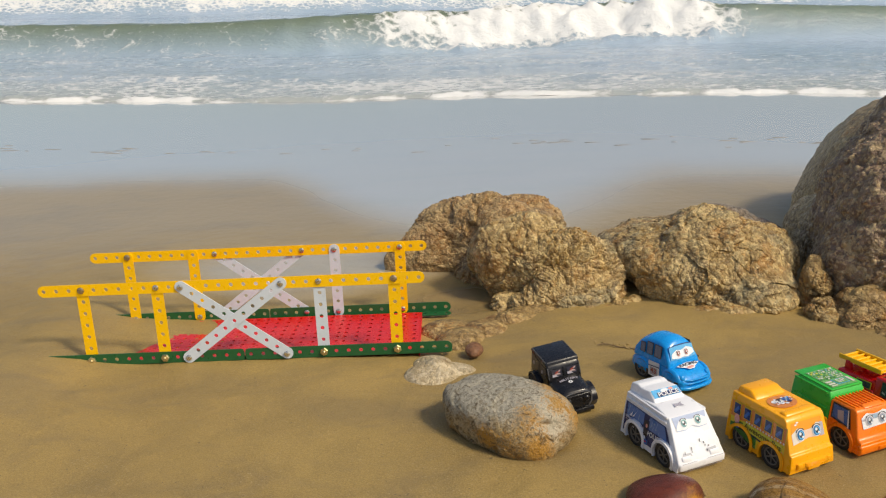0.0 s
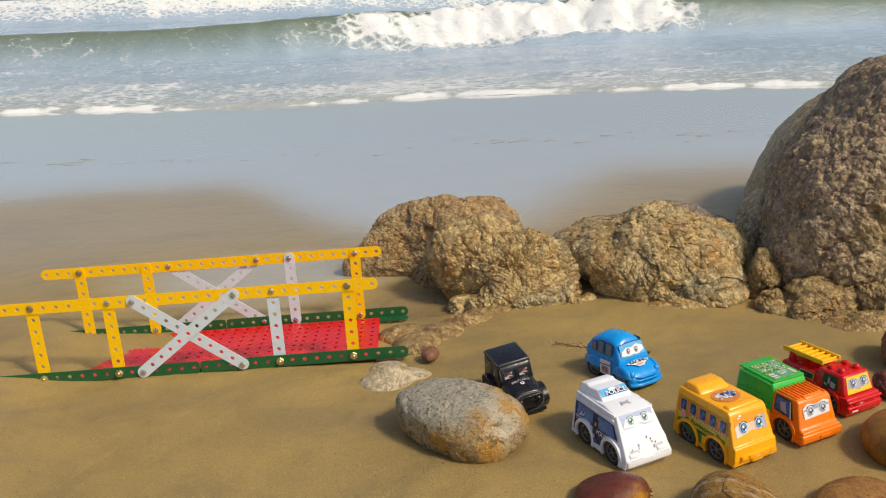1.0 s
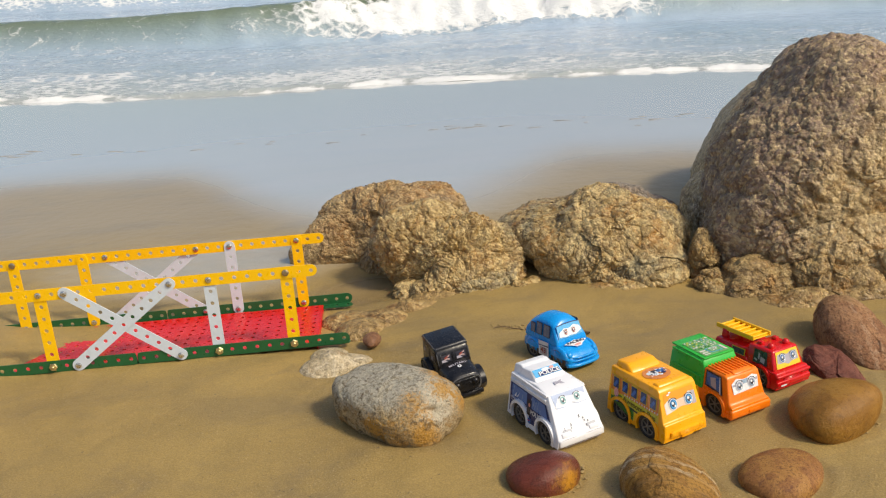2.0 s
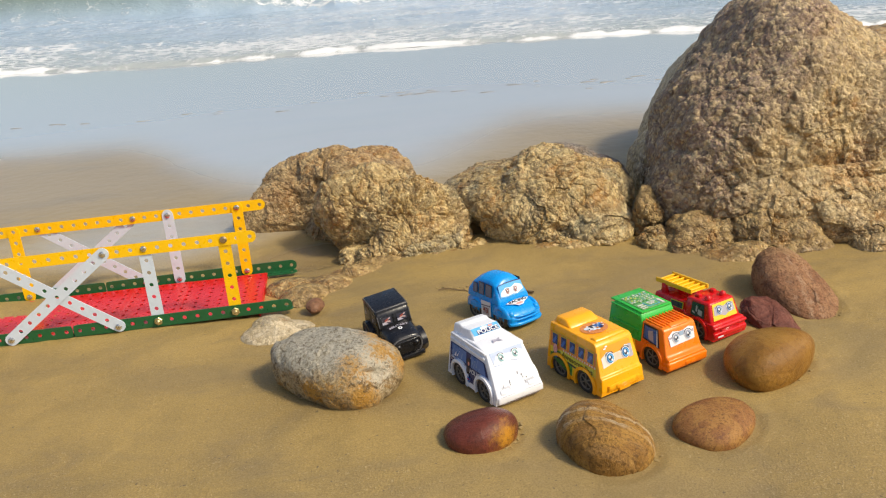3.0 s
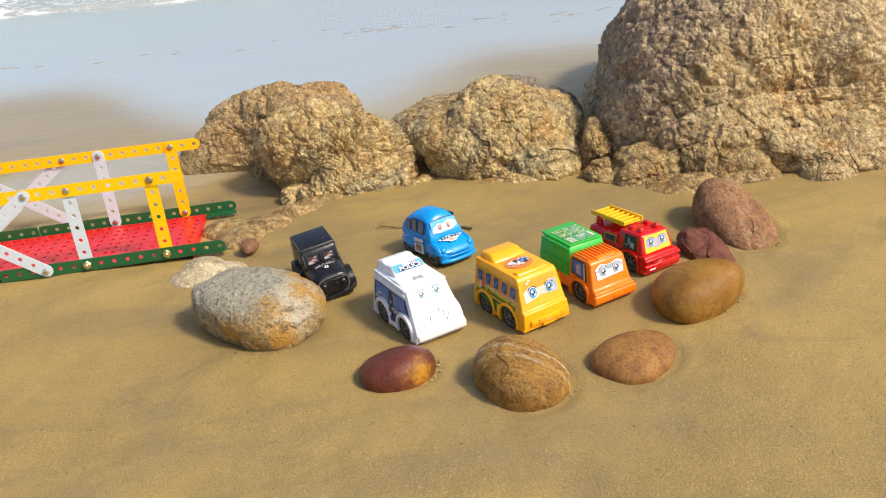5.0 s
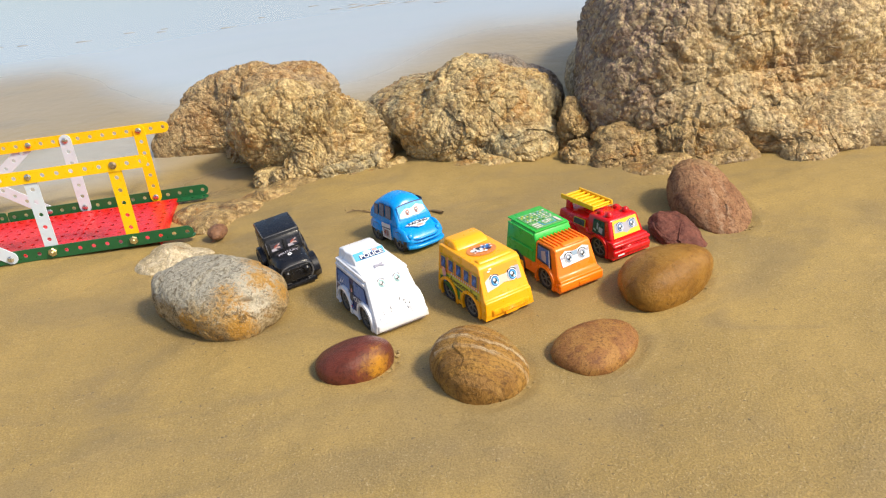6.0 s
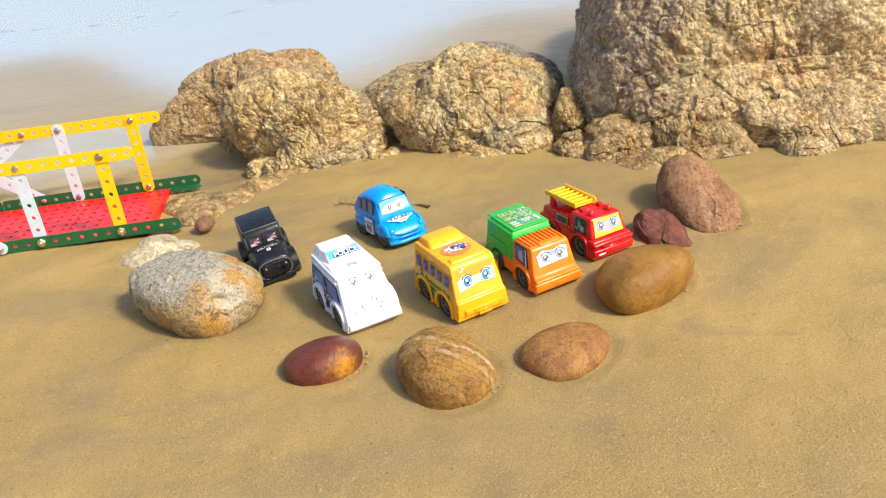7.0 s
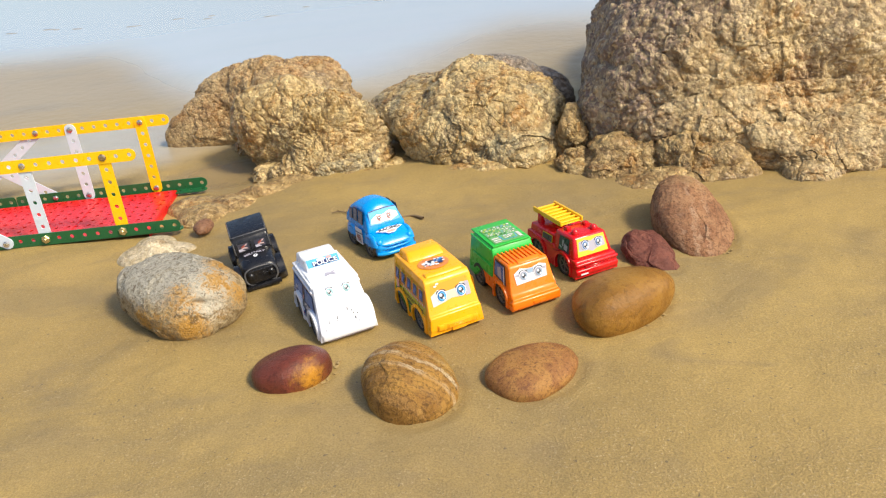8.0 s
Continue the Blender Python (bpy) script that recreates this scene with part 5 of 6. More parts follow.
        lettering("Awesome Bus", 0.0060, m @ pose((a + b) / 2 + 0.0060, 0.0210, 0, 0, 0, -2), ST_INK, st, 0.0012, 1.06)
        sticker("figure", disc(0.0026, a + 0.0075, 0.0238, 0.0040), m, ST_PINK, st, 0.0016)
        sticker("figure", disc(0.0022, a + 0.0085, 0.0190, 0.0026), m, ST_BLUE, st, 0.0016)
        sticker("road", [(ars[0][0] + 0.0105, 0.0168), (ars[1][0] - 0.0105, 0.0158), (ars[1][0] - 0.0095, 0.0172), (ars[0][0] + 0.0095, 0.0182)], m, ST_DARK, st, 0.0011)
        sticker("lamp_mark", disc(0.0018, b - 0.0052, 0.0165, 0.0012), m, ST_RED, st, 0.0011)
    w = plane((0, f + 0.0068, 0.0305), (1, 0, 0), (0, 0.007, 0.022))
    fs = sticker("windscreen", [(-0.0150, -0.0064), (-0.006, -0.0050), (0.0, -0.0036), (0.006, -0.0044), (0.0150, -0.0036), (0.0148, 0.0040), (0.0090, 0.0056), (0.0030, 0.0022), (-0.0030, 0.0022), (-0.0090, 0.0050), (-0.0152, 0.0014)], w, ST_CREAM, car, 0.0004, "cartoon eye sticker")
    sticker("brow", [(-0.0152, 0.0016), (-0.0090, 0.0052), (-0.0030, 0.0024), (0.0030, 0.0024), (0.0090, 0.0058), (0.0148, 0.0042), (0.0140, 0.0092), (-0.0140, 0.0092)], w, ST_BROW, car, 0.00035)
    sticker("shade", [(-0.0046, -0.0046), (0.0, -0.0034), (0.0046, -0.0042), (0.0030, 0.0018), (-0.0030, 0.0018)], w, ST_BLUSH, fs, 0.0005)
    sticker("corner", [(0.0108, -0.005), (0.0148, -0.0048), (0.0146, 0.0048), (0.0116, 0.0054)], w, ST_GREY, fs, 0.0006)
    eyes(fs, w @ pose(0.0004, -0.0002, 0.0002), 0.0076, 0.0033, ST_WHITE)
    for x, z in ((-0.0105, 0.0078), (-0.0088, 0.0092)):
        sticker("glint", disc(0.0013, x, z, 0.0006), w, ST_WHITE, fs, 0.0008)
    rf = plane((0, f + 0.032, 0.0432), (1, 0, 0), (0, 1, 0))
    rs = sticker("roof_sticker", disc(0.0118, 0, 0, 0.0092, 28), rf, ST_RUST, car, 0.0004, "orange roof sticker with white and blue picture")
    for x, y, q, k in ((-0.0055, 0.0015, 0.0030, ST_WHITE), (-0.002, -0.0018, 0.0030, ST_WHITE), (-0.001, 0.0024, 0.0026, ST_DARK), (0.0045, 0.0010, 0.0036, ST_BLUE), (0.0012, 0.0008, 0.0022, ST_WHITE), (0.0050, -0.0026, 0.0020, ST_NAVY), (-0.0052, -0.0022, 0.0016, ST_PINK), (-0.0066, 0.0002, 0.0012, ST_DARK), (0.0068, 0.0028, 0.0016, ST_SKY), (-0.0034, 0.0040, 0.0012, ST_WHITE), (0.0014, -0.0040, 0.0016, ST_WHITE), (0.0030, 0.0040, 0.0012, ST_WHITE), (-0.0014, 0.0004, 0.0009, ST_NAVY), (0.0076, -0.0010, 0.0012, ST_WHITE)):
        sticker("figure", disc(q, x, y, q * 0.72), rf, k, rs, 0.0006 + 0.0001 * (x + 0.006) * 400)
    for k in range(11):
        x0, y0 = -0.0088 + 0.0016 * k, -0.0052 + 0.0018 * (k % 3) + 0.0003 * k
        sticker("bar", quad(x0, y0, x0 + 0.0011, y0 + 0.0016, 0.0003), rf, (ST_CREAM, ST_DARK, ST_CREAM, ST_PALE)[k % 4], rs, 0.0018 + 0.00005 * k)
    return car


def dump_truck():
    car = thing("toy_truck", on_ground(0.6025, -0.1965, 20, -0.0012), "orange plastic toy garbage truck with a green box", "toy car", "toy cars on the sand")
    L, hl, hh = 0.074, 0.0200, 0.0160
    f = -L / 2
    r, zc = 0.0102, 0.0085
    ya, yb = f + 0.019, f + 0.0565
    cab = [(f + 0.0005, 0.004)] + arch(ya, zc, r, 0.004) + [(f + 0.033, 0.004), (f + 0.033, 0.0355), (f + 0.012, 0.0360), (f + 0.0095, 0.0345), (f + 0.0045, 0.0165), (f + 0.0035, 0.0145), (f + 0.0002, 0.0135), (f, 0.008)]
    part("cab", prism(cab, hl, hh, 0.004, 0.036, 0.0024, 0.0085), CAR_ORANGE, car)
    fr = [(f + 0.030, 0.007)] + arch(yb, zc, r, 0.007) + [(-f - 0.001, 0.007), (-f - 0.001, 0.0175), (f + 0.030, 0.0175)]
    part("frame", prism(fr, hl - 0.0012, hl - 0.0016, 0.007, 0.0175, 0.0009, 0.0176), CAR_ORANGE, car)
    part("bumper", block(0.0405, 0.0042, 0.0075, Matrix.Translation((0, f + 0.001, 0.0082)), 0.0018, segments=3), CAR_ORANGE, car)
    part("plate", block(0.010, 0.0012, 0.003, Matrix.Translation((0.002, f - 0.0012, 0.0078)), 0.0004), CAR_ORANGE, car)
    for k in range(9):
        part("roof_rib", block(0.0016, 0.020, 0.0014, pose((k - 4) * 0.0034, f + 0.0225, 0.0362, 0), 0.0006), CAR_ORANGE, car)
    part("roof_lamp", block(0.018, 0.0045, 0.0022, pose(0.001, f + 0.0125, 0.0358, 25), 0.001), CAR_ORANGE, car)
    bx = [(f + 0.0335, 0.0165), (f + 0.052, 0.0165), (f + 0.0545, 0.0135), (f + 0.063, 0.006), (-f, 0.0075), (-f - 0.002, 0.036), (-f - 0.006, 0.0405), (f + 0.036, 0.0405), (f + 0.0335, 0.036)]
    part("box", prism(bx, hl + 0.0002, hl - 0.0035, 0.0075, 0.0405, 0.0014), CAR_GREEN, car, "green plastic box")
    part("box_lid", block(0.0312, 0.0385, 0.0016, Matrix.Translation((0, f + 0.0540, 0.0409)), 0.0006), CAR_GREEN, car)
    for s in (-1, 1):
        part("box_rail", block(0.0016, 0.030, 0.0020, Matrix.Translation((s * (hl - 0.0014), f + 0.050, 0.0262)), 0.0006), CAR_GREEN, car)
        part("box_rail", block(0.0018, 0.034, 0.0018, Matrix.Translation((s * (hl - 0.0032), f + 0.0535, 0.0385)), 0.0006), CAR_GREEN, car)
    chassis(car, L, hl)
    wheels(car, hl, (ya, yb))
    for s in (-1, 1):
        arch_trim(car, s * (hl - 0.0008), ya, zc, r, CAR_ORANGE)
        m = side_points(hl, hh, 0.004, 0.036, s)
        u = lambda y: -y if s < 0 else y
        pts = [(u(f + 0.0115), 0.0195), (u(f + 0.0310), 0.0215), (u(f + 0.0310), 0.0345), (u(f + 0.0150), 0.0345)]
        st = sticker("door_window", pts if s > 0 else pts[::-1], m, ST_DARK, car, 0.0004, "dark window sticker")
        pts = [(u(f + 0.0150), 0.0215), (u(f + 0.0295), 0.0230), (u(f + 0.0295), 0.0332), (u(f + 0.0165), 0.0332)]
        sticker("pane", pts if s > 0 else pts[::-1], m, ST_BLUE, st, 0.0007)
        pts = [(u(f + 0.0180), 0.0225), (u(f + 0.0240), 0.0235), (u(f + 0.0255), 0.0300), (u(f + 0.0200), 0.0315)]
        sticker("figure", pts if s > 0 else pts[::-1], m, ST_GREY, st, 0.0009)
        pts = [(u(f + 0.0130), 0.0200), (u(f + 0.0145), 0.0202), (u(f + 0.0162), 0.0335), (u(f + 0.0155), 0.0340)]
        sticker("edge", pts if s > 0 else pts[::-1], m, ST_WHITE, st, 0.0009)
    w = plane((0, f + 0.0072, 0.0268), (1, 0, 0), (0, 0.005, 0.018))
    fs = sticker("windscreen", [(-0.0125, -0.0056), (0.0125, -0.0046), (0.0132, 0.0044), (0.0080, 0.0062), (0.002, 0.0046), (-0.002, 0.0046), (-0.0080, 0.0062), (-0.0132, 0.0030)], w, ST_WHITE, car, 0.0004, "cartoon eye sticker")
    sticker("bridge_mark", [(-0.0016, 0.001), (0.0016, 0.001), (0.0030, 0.0044), (-0.0030, 0.0044)], w, ST_PALE, fs, 0.0006)
    sticker("shade_mark", [(-0.0125, 0.0005), (0.0125, 0.0010), (0.0128, 0.0030), (-0.0126, 0.0020)], w, ST_GREY, fs, 0.0005)
    eyes(fs, w @ pose(0.0002, 0.0002, 0.0002), 0.0062, 0.0030, ST_WHITE, ST_GREY, ring=ST_PALE)
    rf = plane((0, f + 0.053, 0.0417), (1, 0, 0), (0, 1, 0))
    rs = sticker("roof_sticker", quad(-0.0126, -0.0168, 0.0126, 0.0120), rf, ST_LEAF, car, 0.0004, "faded green and blue sticker")
    sticker("panel", [(-0.0040, -0.0140), (0.0076, -0.0140), (0.0086, -0.0062), (-0.0050, -0.0062)], rf, ST_SKY, rs, 0.0006)
    sticker("panel", [(-0.0034, -0.0134), (0.0070, -0.0134), (0.0079, -0.0068), (-0.0043, -0.0068)], rf, ST_LEAF, rs, 0.0008)
    lettering("SP", 0.0072, rf @ pose(0.0018, -0.0100, 0), ST_CREAM, rs, 0.0010, 1.15)
    rng = random.Random(11)
    for row in range(6):
        y0 = -0.0048 + 0.0027 * row
        x0 = -0.0118
        while x0 < 0.0105:
            w0 = rng.uniform(0.0007, 0.0022)
            k = rng.choice((ST_CREAM, ST_CREAM, ST_LIME, ST_TEAL, ST_GREEN))
            h0 = rng.uniform(0.0010, 0.0022)
            sticker("bar", quad(x0, y0, min(x0 + w0, 0.0118), y0 + h0, 0.0003), rf, k, rs, 0.0008)
            x0 += w0 + rng.uniform(0.0005, 0.0014)
    for x0, x1, y0, y1 in ((-0.0116, -0.0060, -0.0155, -0.0140), (-0.0116, -0.0056, -0.0128, -0.0110), (-0.0116, -0.0060, -0.0096, -0.0076), (0.0092, 0.0116, -0.0150, -0.0066)):
        sticker("bar", quad(x0, y0, x1, y1), rf, ST_CREAM, rs, 0.0008)
    return car


def fire_engine():
    car = thing("toy_fire_engine", on_ground(0.6545, -0.1625, 22, -0.0012), "shiny red plastic toy fire engine with a yellow ladder", "toy car", "toy cars on the sand")
    L, hl, hh = 0.072, 0.0188, 0.0150
    f = -L / 2
    r, zc = 0.0102, 0.0085
    ya, yb = f + 0.0185, f + 0.055
    low = [(f + 0.0005, 0.004)] + arch(ya, zc, r, 0.004) + arch(yb, zc, r, 0.004) + [(-f, 0.004), (-f, 0.0215), (f + 0.0335, 0.0215), (f + 0.0330, 0.0190), (f + 0.0015, 0.0180), (f, 0.010)]
    part("body", prism(low, hl + 0.0006, hl - 0.0006, 0.004, 0.0215, 0.0018, 0.0085), CAR_RED, car)
    cab = [(f + 0.0045, 0.0175), (f + 0.0345, 0.0175), (f + 0.0345, 0.0335), (f + 0.0100, 0.0340)]
    part("cab", prism(cab, hl - 0.0012, hh - 0.0005, 0.0175, 0.034, 0.0020), CAR_RED, car)
    rear = [(f + 0.0335, 0.0205), (-f - 0.001, 0.0205), (-f - 0.002, 0.0275), (f + 0.0335, 0.0285)]
    part("rear_box", prism(rear, hl - 0.0022, hl - 0.0035, 0.0205, 0.0285, 0.0012), CAR_RED, car)
    for s in (-1, 1):
        part("ladder_support", block(0.004, 0.0075, 0.010, Matrix.Translation((s * 0.0095, f + 0.0645, 0.0310)), 0.0014, taper=0.75), CAR_RED, car)
        part("beacon", lathe([(0.0028, 0), (0.0030, 0.001), (0.0026, 0.0028), (0.0014, 0.0038)], 16, None, pose(s * 0.0085, f + 0.0165, 0.0337)), CAR_RED, car)
        part("horn", block(0.0042, 0.0052, 0.004, Matrix.Translation((s * 0.0085, f + 0.0270, 0.0345)), 0.0012), CAR_RED, car)
    for z0, dz in ((0.0088, 0.0052), (0.0150, 0.0030)):
        part("bumper", block(0.0385, 0.0036, dz, Matrix.Translation((0, f + 0.0006, z0)), 0.0014, segments=3), CAR_RED, car)
    for k in range(3):
        part("grille_bar", block(0.022, 0.0012, 0.0007, Matrix.Translation((0, f - 0.0002, 0.0118 + 0.0012 * k)), 0.0003, segments=1), CAR_RED, car)
    # white patch painting a glint of light on the red bumper
    sticker("painted_glint", quad(-0.0155, 0.0072, -0.0090, 0.0086), plane((0, f - 0.0013, 0), (1, 0, 0), (0, 0, 1)), ST_WHITE, car, 0.0003)
    # ladder
    lad = part("ladder", block(0.0018, 0.0415, 0.0042, Matrix.Translation((-0.0098, f + 0.0540, 0.0362)), 0.0006), LADDER, car, "yellow plastic ladder")
    part("side_rail", block(0.0018, 0.0415, 0.0042, Matrix.Translation((0.0098, f + 0.0540, 0.0362)), 0.0006), LADDER, lad)
    part("tray", block(0.0185, 0.0400, 0.0008, Matrix.Translation((0, f + 0.0540, 0.0348)), 0.0002, segments=1), LADDER, lad)
    for k in range(7):
        part("rung", block(0.0180, 0.0016, 0.0022, pose(0, f + 0.0360 + 0.0060 * k, 0.0360, 25), 0.0004), LADDER, lad)
    chassis(car, L, hl)
    wheels(car, hl, (ya, yb))
    for s in (-1, 1):
        for yc in (ya, yb):
            arch_trim(car, s * (hl - 0.0004), yc, zc, r, CAR_RED, 0.002)
        m = side_points(hl - 0.0012, hh - 0.0005, 0.0175, 0.034, s)
        u = lambda y: -y if s < 0 else y
        pts = [(u(f + 0.0120), 0.0205), (u(f + 0.0270), 0.0205), (u(f + 0.0270), 0.0320), (u(f + 0.0140), 0.0320)]
        st = sticker("door_window", pts if s > 0 else pts[::-1], m, ST_DARK, car, 0.0004, "black window sticker with a pale drawing")
        for a, b, c, d in ((0.0150, 0.0195, 0.0218, 0.0262), (0.0205, 0.0222, 0.0240, 0.0290), (0.0225, 0.0255, 0.0222, 0.0236)):
            pts = [(u(f + a), c), (u(f + b), c + 0.001), (u(f + b), d + 0.001), (u(f + a), d)]
            sticker("figure", pts if s > 0 else pts[::-1], m, ST_GREY, st, 0.0007)
        m = side_points(hl - 0.0010, hl - 0.0034, 0.0140, 0.0285, s)
        pts = [(u(f + 0.0355), 0.0216), (u(f + 0.0500), 0.0216), (u(f + 0.0500), 0.0272), (u(f + 0.0355), 0.0276)]
        st = sticker("locker", pts if s > 0 else pts[::-1], m, ST_YELLOW, car, 0.0012)
        pts = [(u(f + 0.0362), 0.0220), (u(f + 0.0493), 0.0220), (u(f + 0.0493), 0.0266), (u(f + 0.0362), 0.0270)]
        sticker("panel", pts if s > 0 else pts[::-1], m, ST_DARK, st, 0.0015)
    w = plane((0, f + 0.0074, 0.0262), (1, 0, 0), (0, 0.0055, 0.0165))
    fs = sticker("windscreen", [(-0.0138, -0.0072), (0.0138, -0.0072), (0.0122, 0.0066), (-0.0122, 0.0066)], w, ST_YELLOW, car, 0.0004, "yellow cartoon eye sticker")
    sticker("mask", [(-0.0120, -0.0030), (-0.004, -0.0036), (0.0, -0.0052), (0.004, -0.0036), (0.0120, -0.0030), (0.0110, 0.0040), (0.0055, 0.0050), (0, 0.0030), (-0.0055, 0.0050), (-0.0110, 0.0040)], w, ST_GREY, fs, 0.0005)
    eyes(fs, w @ pose(0.0002, 0.0006, 0.0002), 0.0060, 0.0028, ST_WHITE, ST_BLUE, ring=ST_PALE)
    return car


def loft(rings, cap=True):
    bm = bmesh.new()
    loops = [[bm.verts.new(p) for p in ring] for ring in rings]
    n = len(loops[0])
    for p, q in zip(loops, loops[1:]):
        for k in range(n):
            bm.faces.new((p[k], p[(k + 1) % n], q[(k + 1) % n], q[k]))
    if cap:
        bm.faces.new(loops[0][::-1])
        bm.faces.new(loops[-1])
    bmesh.ops.recalc_face_normals(bm, faces=bm.faces)
    return bm


def hoop(y, half, low, high, power=3.2, n=32, lean=0.0, pinch=0.0):
    """A rounded cross-section at y: a superellipse, narrower towards its top by pinch."""
    pts = []
    zc, hz = (low + high) / 2, (high - low) / 2
    for k in range(n):
        a = 2 * math.pi * k / n
        c, s = math.cos(a), math.sin(a)
        x = half * math.copysign(abs(c) ** (2 / power), c)
        z = zc + hz * math.copysign(abs(s) ** (2 / power), s)
        x *= 1 - pinch * (z - low) / (high - low)
        pts.append((x, y + lean * (z - low), z))
    return pts


def blue_car():
    car = thing("toy_car", on_ground(0.4985, -0.0875, 27, -0.0012) @ Matrix.Diagonal((0.955, 1.05, 1.02, 1)), "glossy blue plastic toy racing car with eye stickers", "toy car", "toy cars on the sand")
    L = 0.066
    f = -L / 2
    # lower body: bonnet, flanks, tail
    rows = ((0.000, 0.0150, 0.0042, 0.0110), (0.0012, 0.0182, 0.0034, 0.0138), (0.005, 0.0196, 0.0032, 0.0172), (0.012, 0.0200, 0.0032, 0.0205), (0.020, 0.0202, 0.0034, 0.0225), (0.034, 0.0204, 0.0036, 0.0235), (0.050, 0.0204, 0.0036, 0.0230), (0.060, 0.0195, 0.0042, 0.0205), (0.065, 0.0175, 0.006, 0.0170), (0.066, 0.0140, 0.007, 0.0155))
    part("body", loft([hoop(f + y, h, a, b, 4.0, 40, 0, 0.06) for y, h, a, b in rows]), CAR_BLUE, car, angle=60)
    side = [(f + 0.0160, 0.0190), (f + 0.0620, 0.0190), (f + 0.0610, 0.0260), (f + 0.0560, 0.0370), (f + 0.0470, 0.0418), (f + 0.0330, 0.0428), (f + 0.0270, 0.0412), (f + 0.0240, 0.0385), (f + 0.0172, 0.0240)]
    cabin = prism(side, 0.0192, 0.0158, 0.019, 0.0428, 0.0054, None, 6)
    for k in range(-9, 10):
        bmesh.ops.bisect_plane(cabin, geom=cabin.verts[:] + cabin.edges[:] + cabin.faces[:], plane_co=(k * 0.0018, 0, 0), plane_no=(1, 0, 0))
    for v in cabin.verts:
        rise = max(0.0, min(1.0, (v.co.z - 0.027) / 0.015))
        v.co.z -= 0.0056 * min(1.0, abs(v.co.x) / 0.0165) ** 2.2 * rise
        v.co.x *= 1 - 0.07 * rise
    part("cabin", cabin, CAR_BLUE, car, angle=50)
    for z0, dz, wd in ((0.0064, 0.0034, 0.0385), (0.0106, 0.0018, 0.0350), (0.0134, 0.0016, 0.0310)):
        loops = []
        for k in range(13):
            u = -1 + k / 6
            x = wd / 2 * u
            y = f - 0.0014 + 0.0042 * abs(u) ** 4
            loops.append([(x, y + dz * 0.5 * math.cos(t), z0 + dz * 0.5 * math.sin(t)) for t in [2 * math.pi * j / 10 for j in range(10)]])
        part("bumper", loft(loops), CAR_BLUE, car)
    for s in (-1, 1):
        part("headlight", lathe([(0.0026, 0), (0.0028, 0.0008), (0.0020, 0.0018), (0.001, 0.0021)], 16, None, pose(s * 0.0152, f + 0.0042, 0.0152, 62, 0, s * 12)), CAR_BLUE, car)
        for y0, wide in ((f + 0.0145, 0.0125), (f + 0.049, 0.0120)):
            bm = bmesh.new()
            bmesh.ops.create_uvsphere(bm, u_segments=24, v_segments=14, radius=1, matrix=Matrix.Translation((s * 0.0180, y0, 0.0092)) @ Matrix.Diagonal((0.0042, wide, 0.0112, 1)))
            bmesh.ops.bisect_plane(bm, geom=bm.verts[:] + bm.edges[:] + bm.faces[:], plane_co=(0, 0, 0.0118), plane_no=(0, 0, 1), clear_inner=True)
            part("fender", bm, CAR_BLUE, car)
    chassis(car, L - 0.01, 0.019)
    wheels(car, 0.0212, (f + 0.0145, f + 0.049), 0.0092, 0.0062)
    for s in (-1, 1):
        m = side_points(0.0192, 0.0158, 0.019, 0.0428, s)
        for y0, y1, top in ((0.0265, 0.0355, 0.0368), (0.0372, 0.0450, 0.0368), (0.0466, 0.0530, 0.0345)):
            a, b = (f + y0, f + y1) if s > 0 else (-(f + y1), -(f + y0))
            win = sticker("window", quad(a, 0.0252, b, top), m, ST_DARK, car, 0.0004, "grey window sticker")
            sticker("pane", quad(a + 0.0007, 0.0258, b - 0.0007, top - 0.0007), m, ST_SMOKE, win, 0.0006)
        ms = plane((s * 0.0206, 0, 0), (0, s, 0), (-s * 0.03, 0, 1))
        a, b = (f + 0.0265, f + 0.0400) if s > 0 else (-(f + 0.0400), -(f + 0.0265))
        st = sticker("side_sticker", [(a, 0.0070), (b, 0.0070), (b, 0.0212), (a, 0.0205)], ms, ST_WHITE, car, 0.0004, "white and navy racing sticker with a number")
        sticker("stripe", [(a, 0.0178), (b, 0.0186), (b, 0.0198), (a, 0.0194)], ms, ST_WHITE, st, 0.0007)
        sticker("number_field", quad((a + b) / 2 - 0.0046, 0.0082, (a + b) / 2 + 0.0046, 0.0152), ms, ST_GREY, st, 0.0006)
        sticker("stripe", [(a, 0.0158), (b, 0.0168), (b, 0.0178), (a, 0.0166)], ms, ST_NAVY, st, 0.0008)
        lettering("43", 0.0066, ms @ pose((a + b) / 2, 0.0122, 0), ST_BROWN, st, 0.0009, 1.1)
    w = plane((0, f + 0.0206, 0.0312), (1, 0, 0), (0, 0.0068, 0.0145))
    fs = sticker("windscreen", [(-0.0150, -0.0058), (-0.006, -0.0064), (0.006, -0.0064), (0.0150, -0.0058), (0.0138, 0.0058), (0.006, 0.0064), (-0.006, 0.0064), (-0.0138, 0.0058)], w, ST_SKY, car, 0.0006, "blue windscreen sticker with cartoon eyes")
    sticker("rim_line", [(-0.0140, 0.0058), (-0.006, 0.0066), (0.006, 0.0066), (0.0140, 0.0058), (0.0138, 0.0050), (0.006, 0.0057), (-0.006, 0.0057), (-0.0138, 0.0050)], w, ST_NAVY, fs, 0.0008)
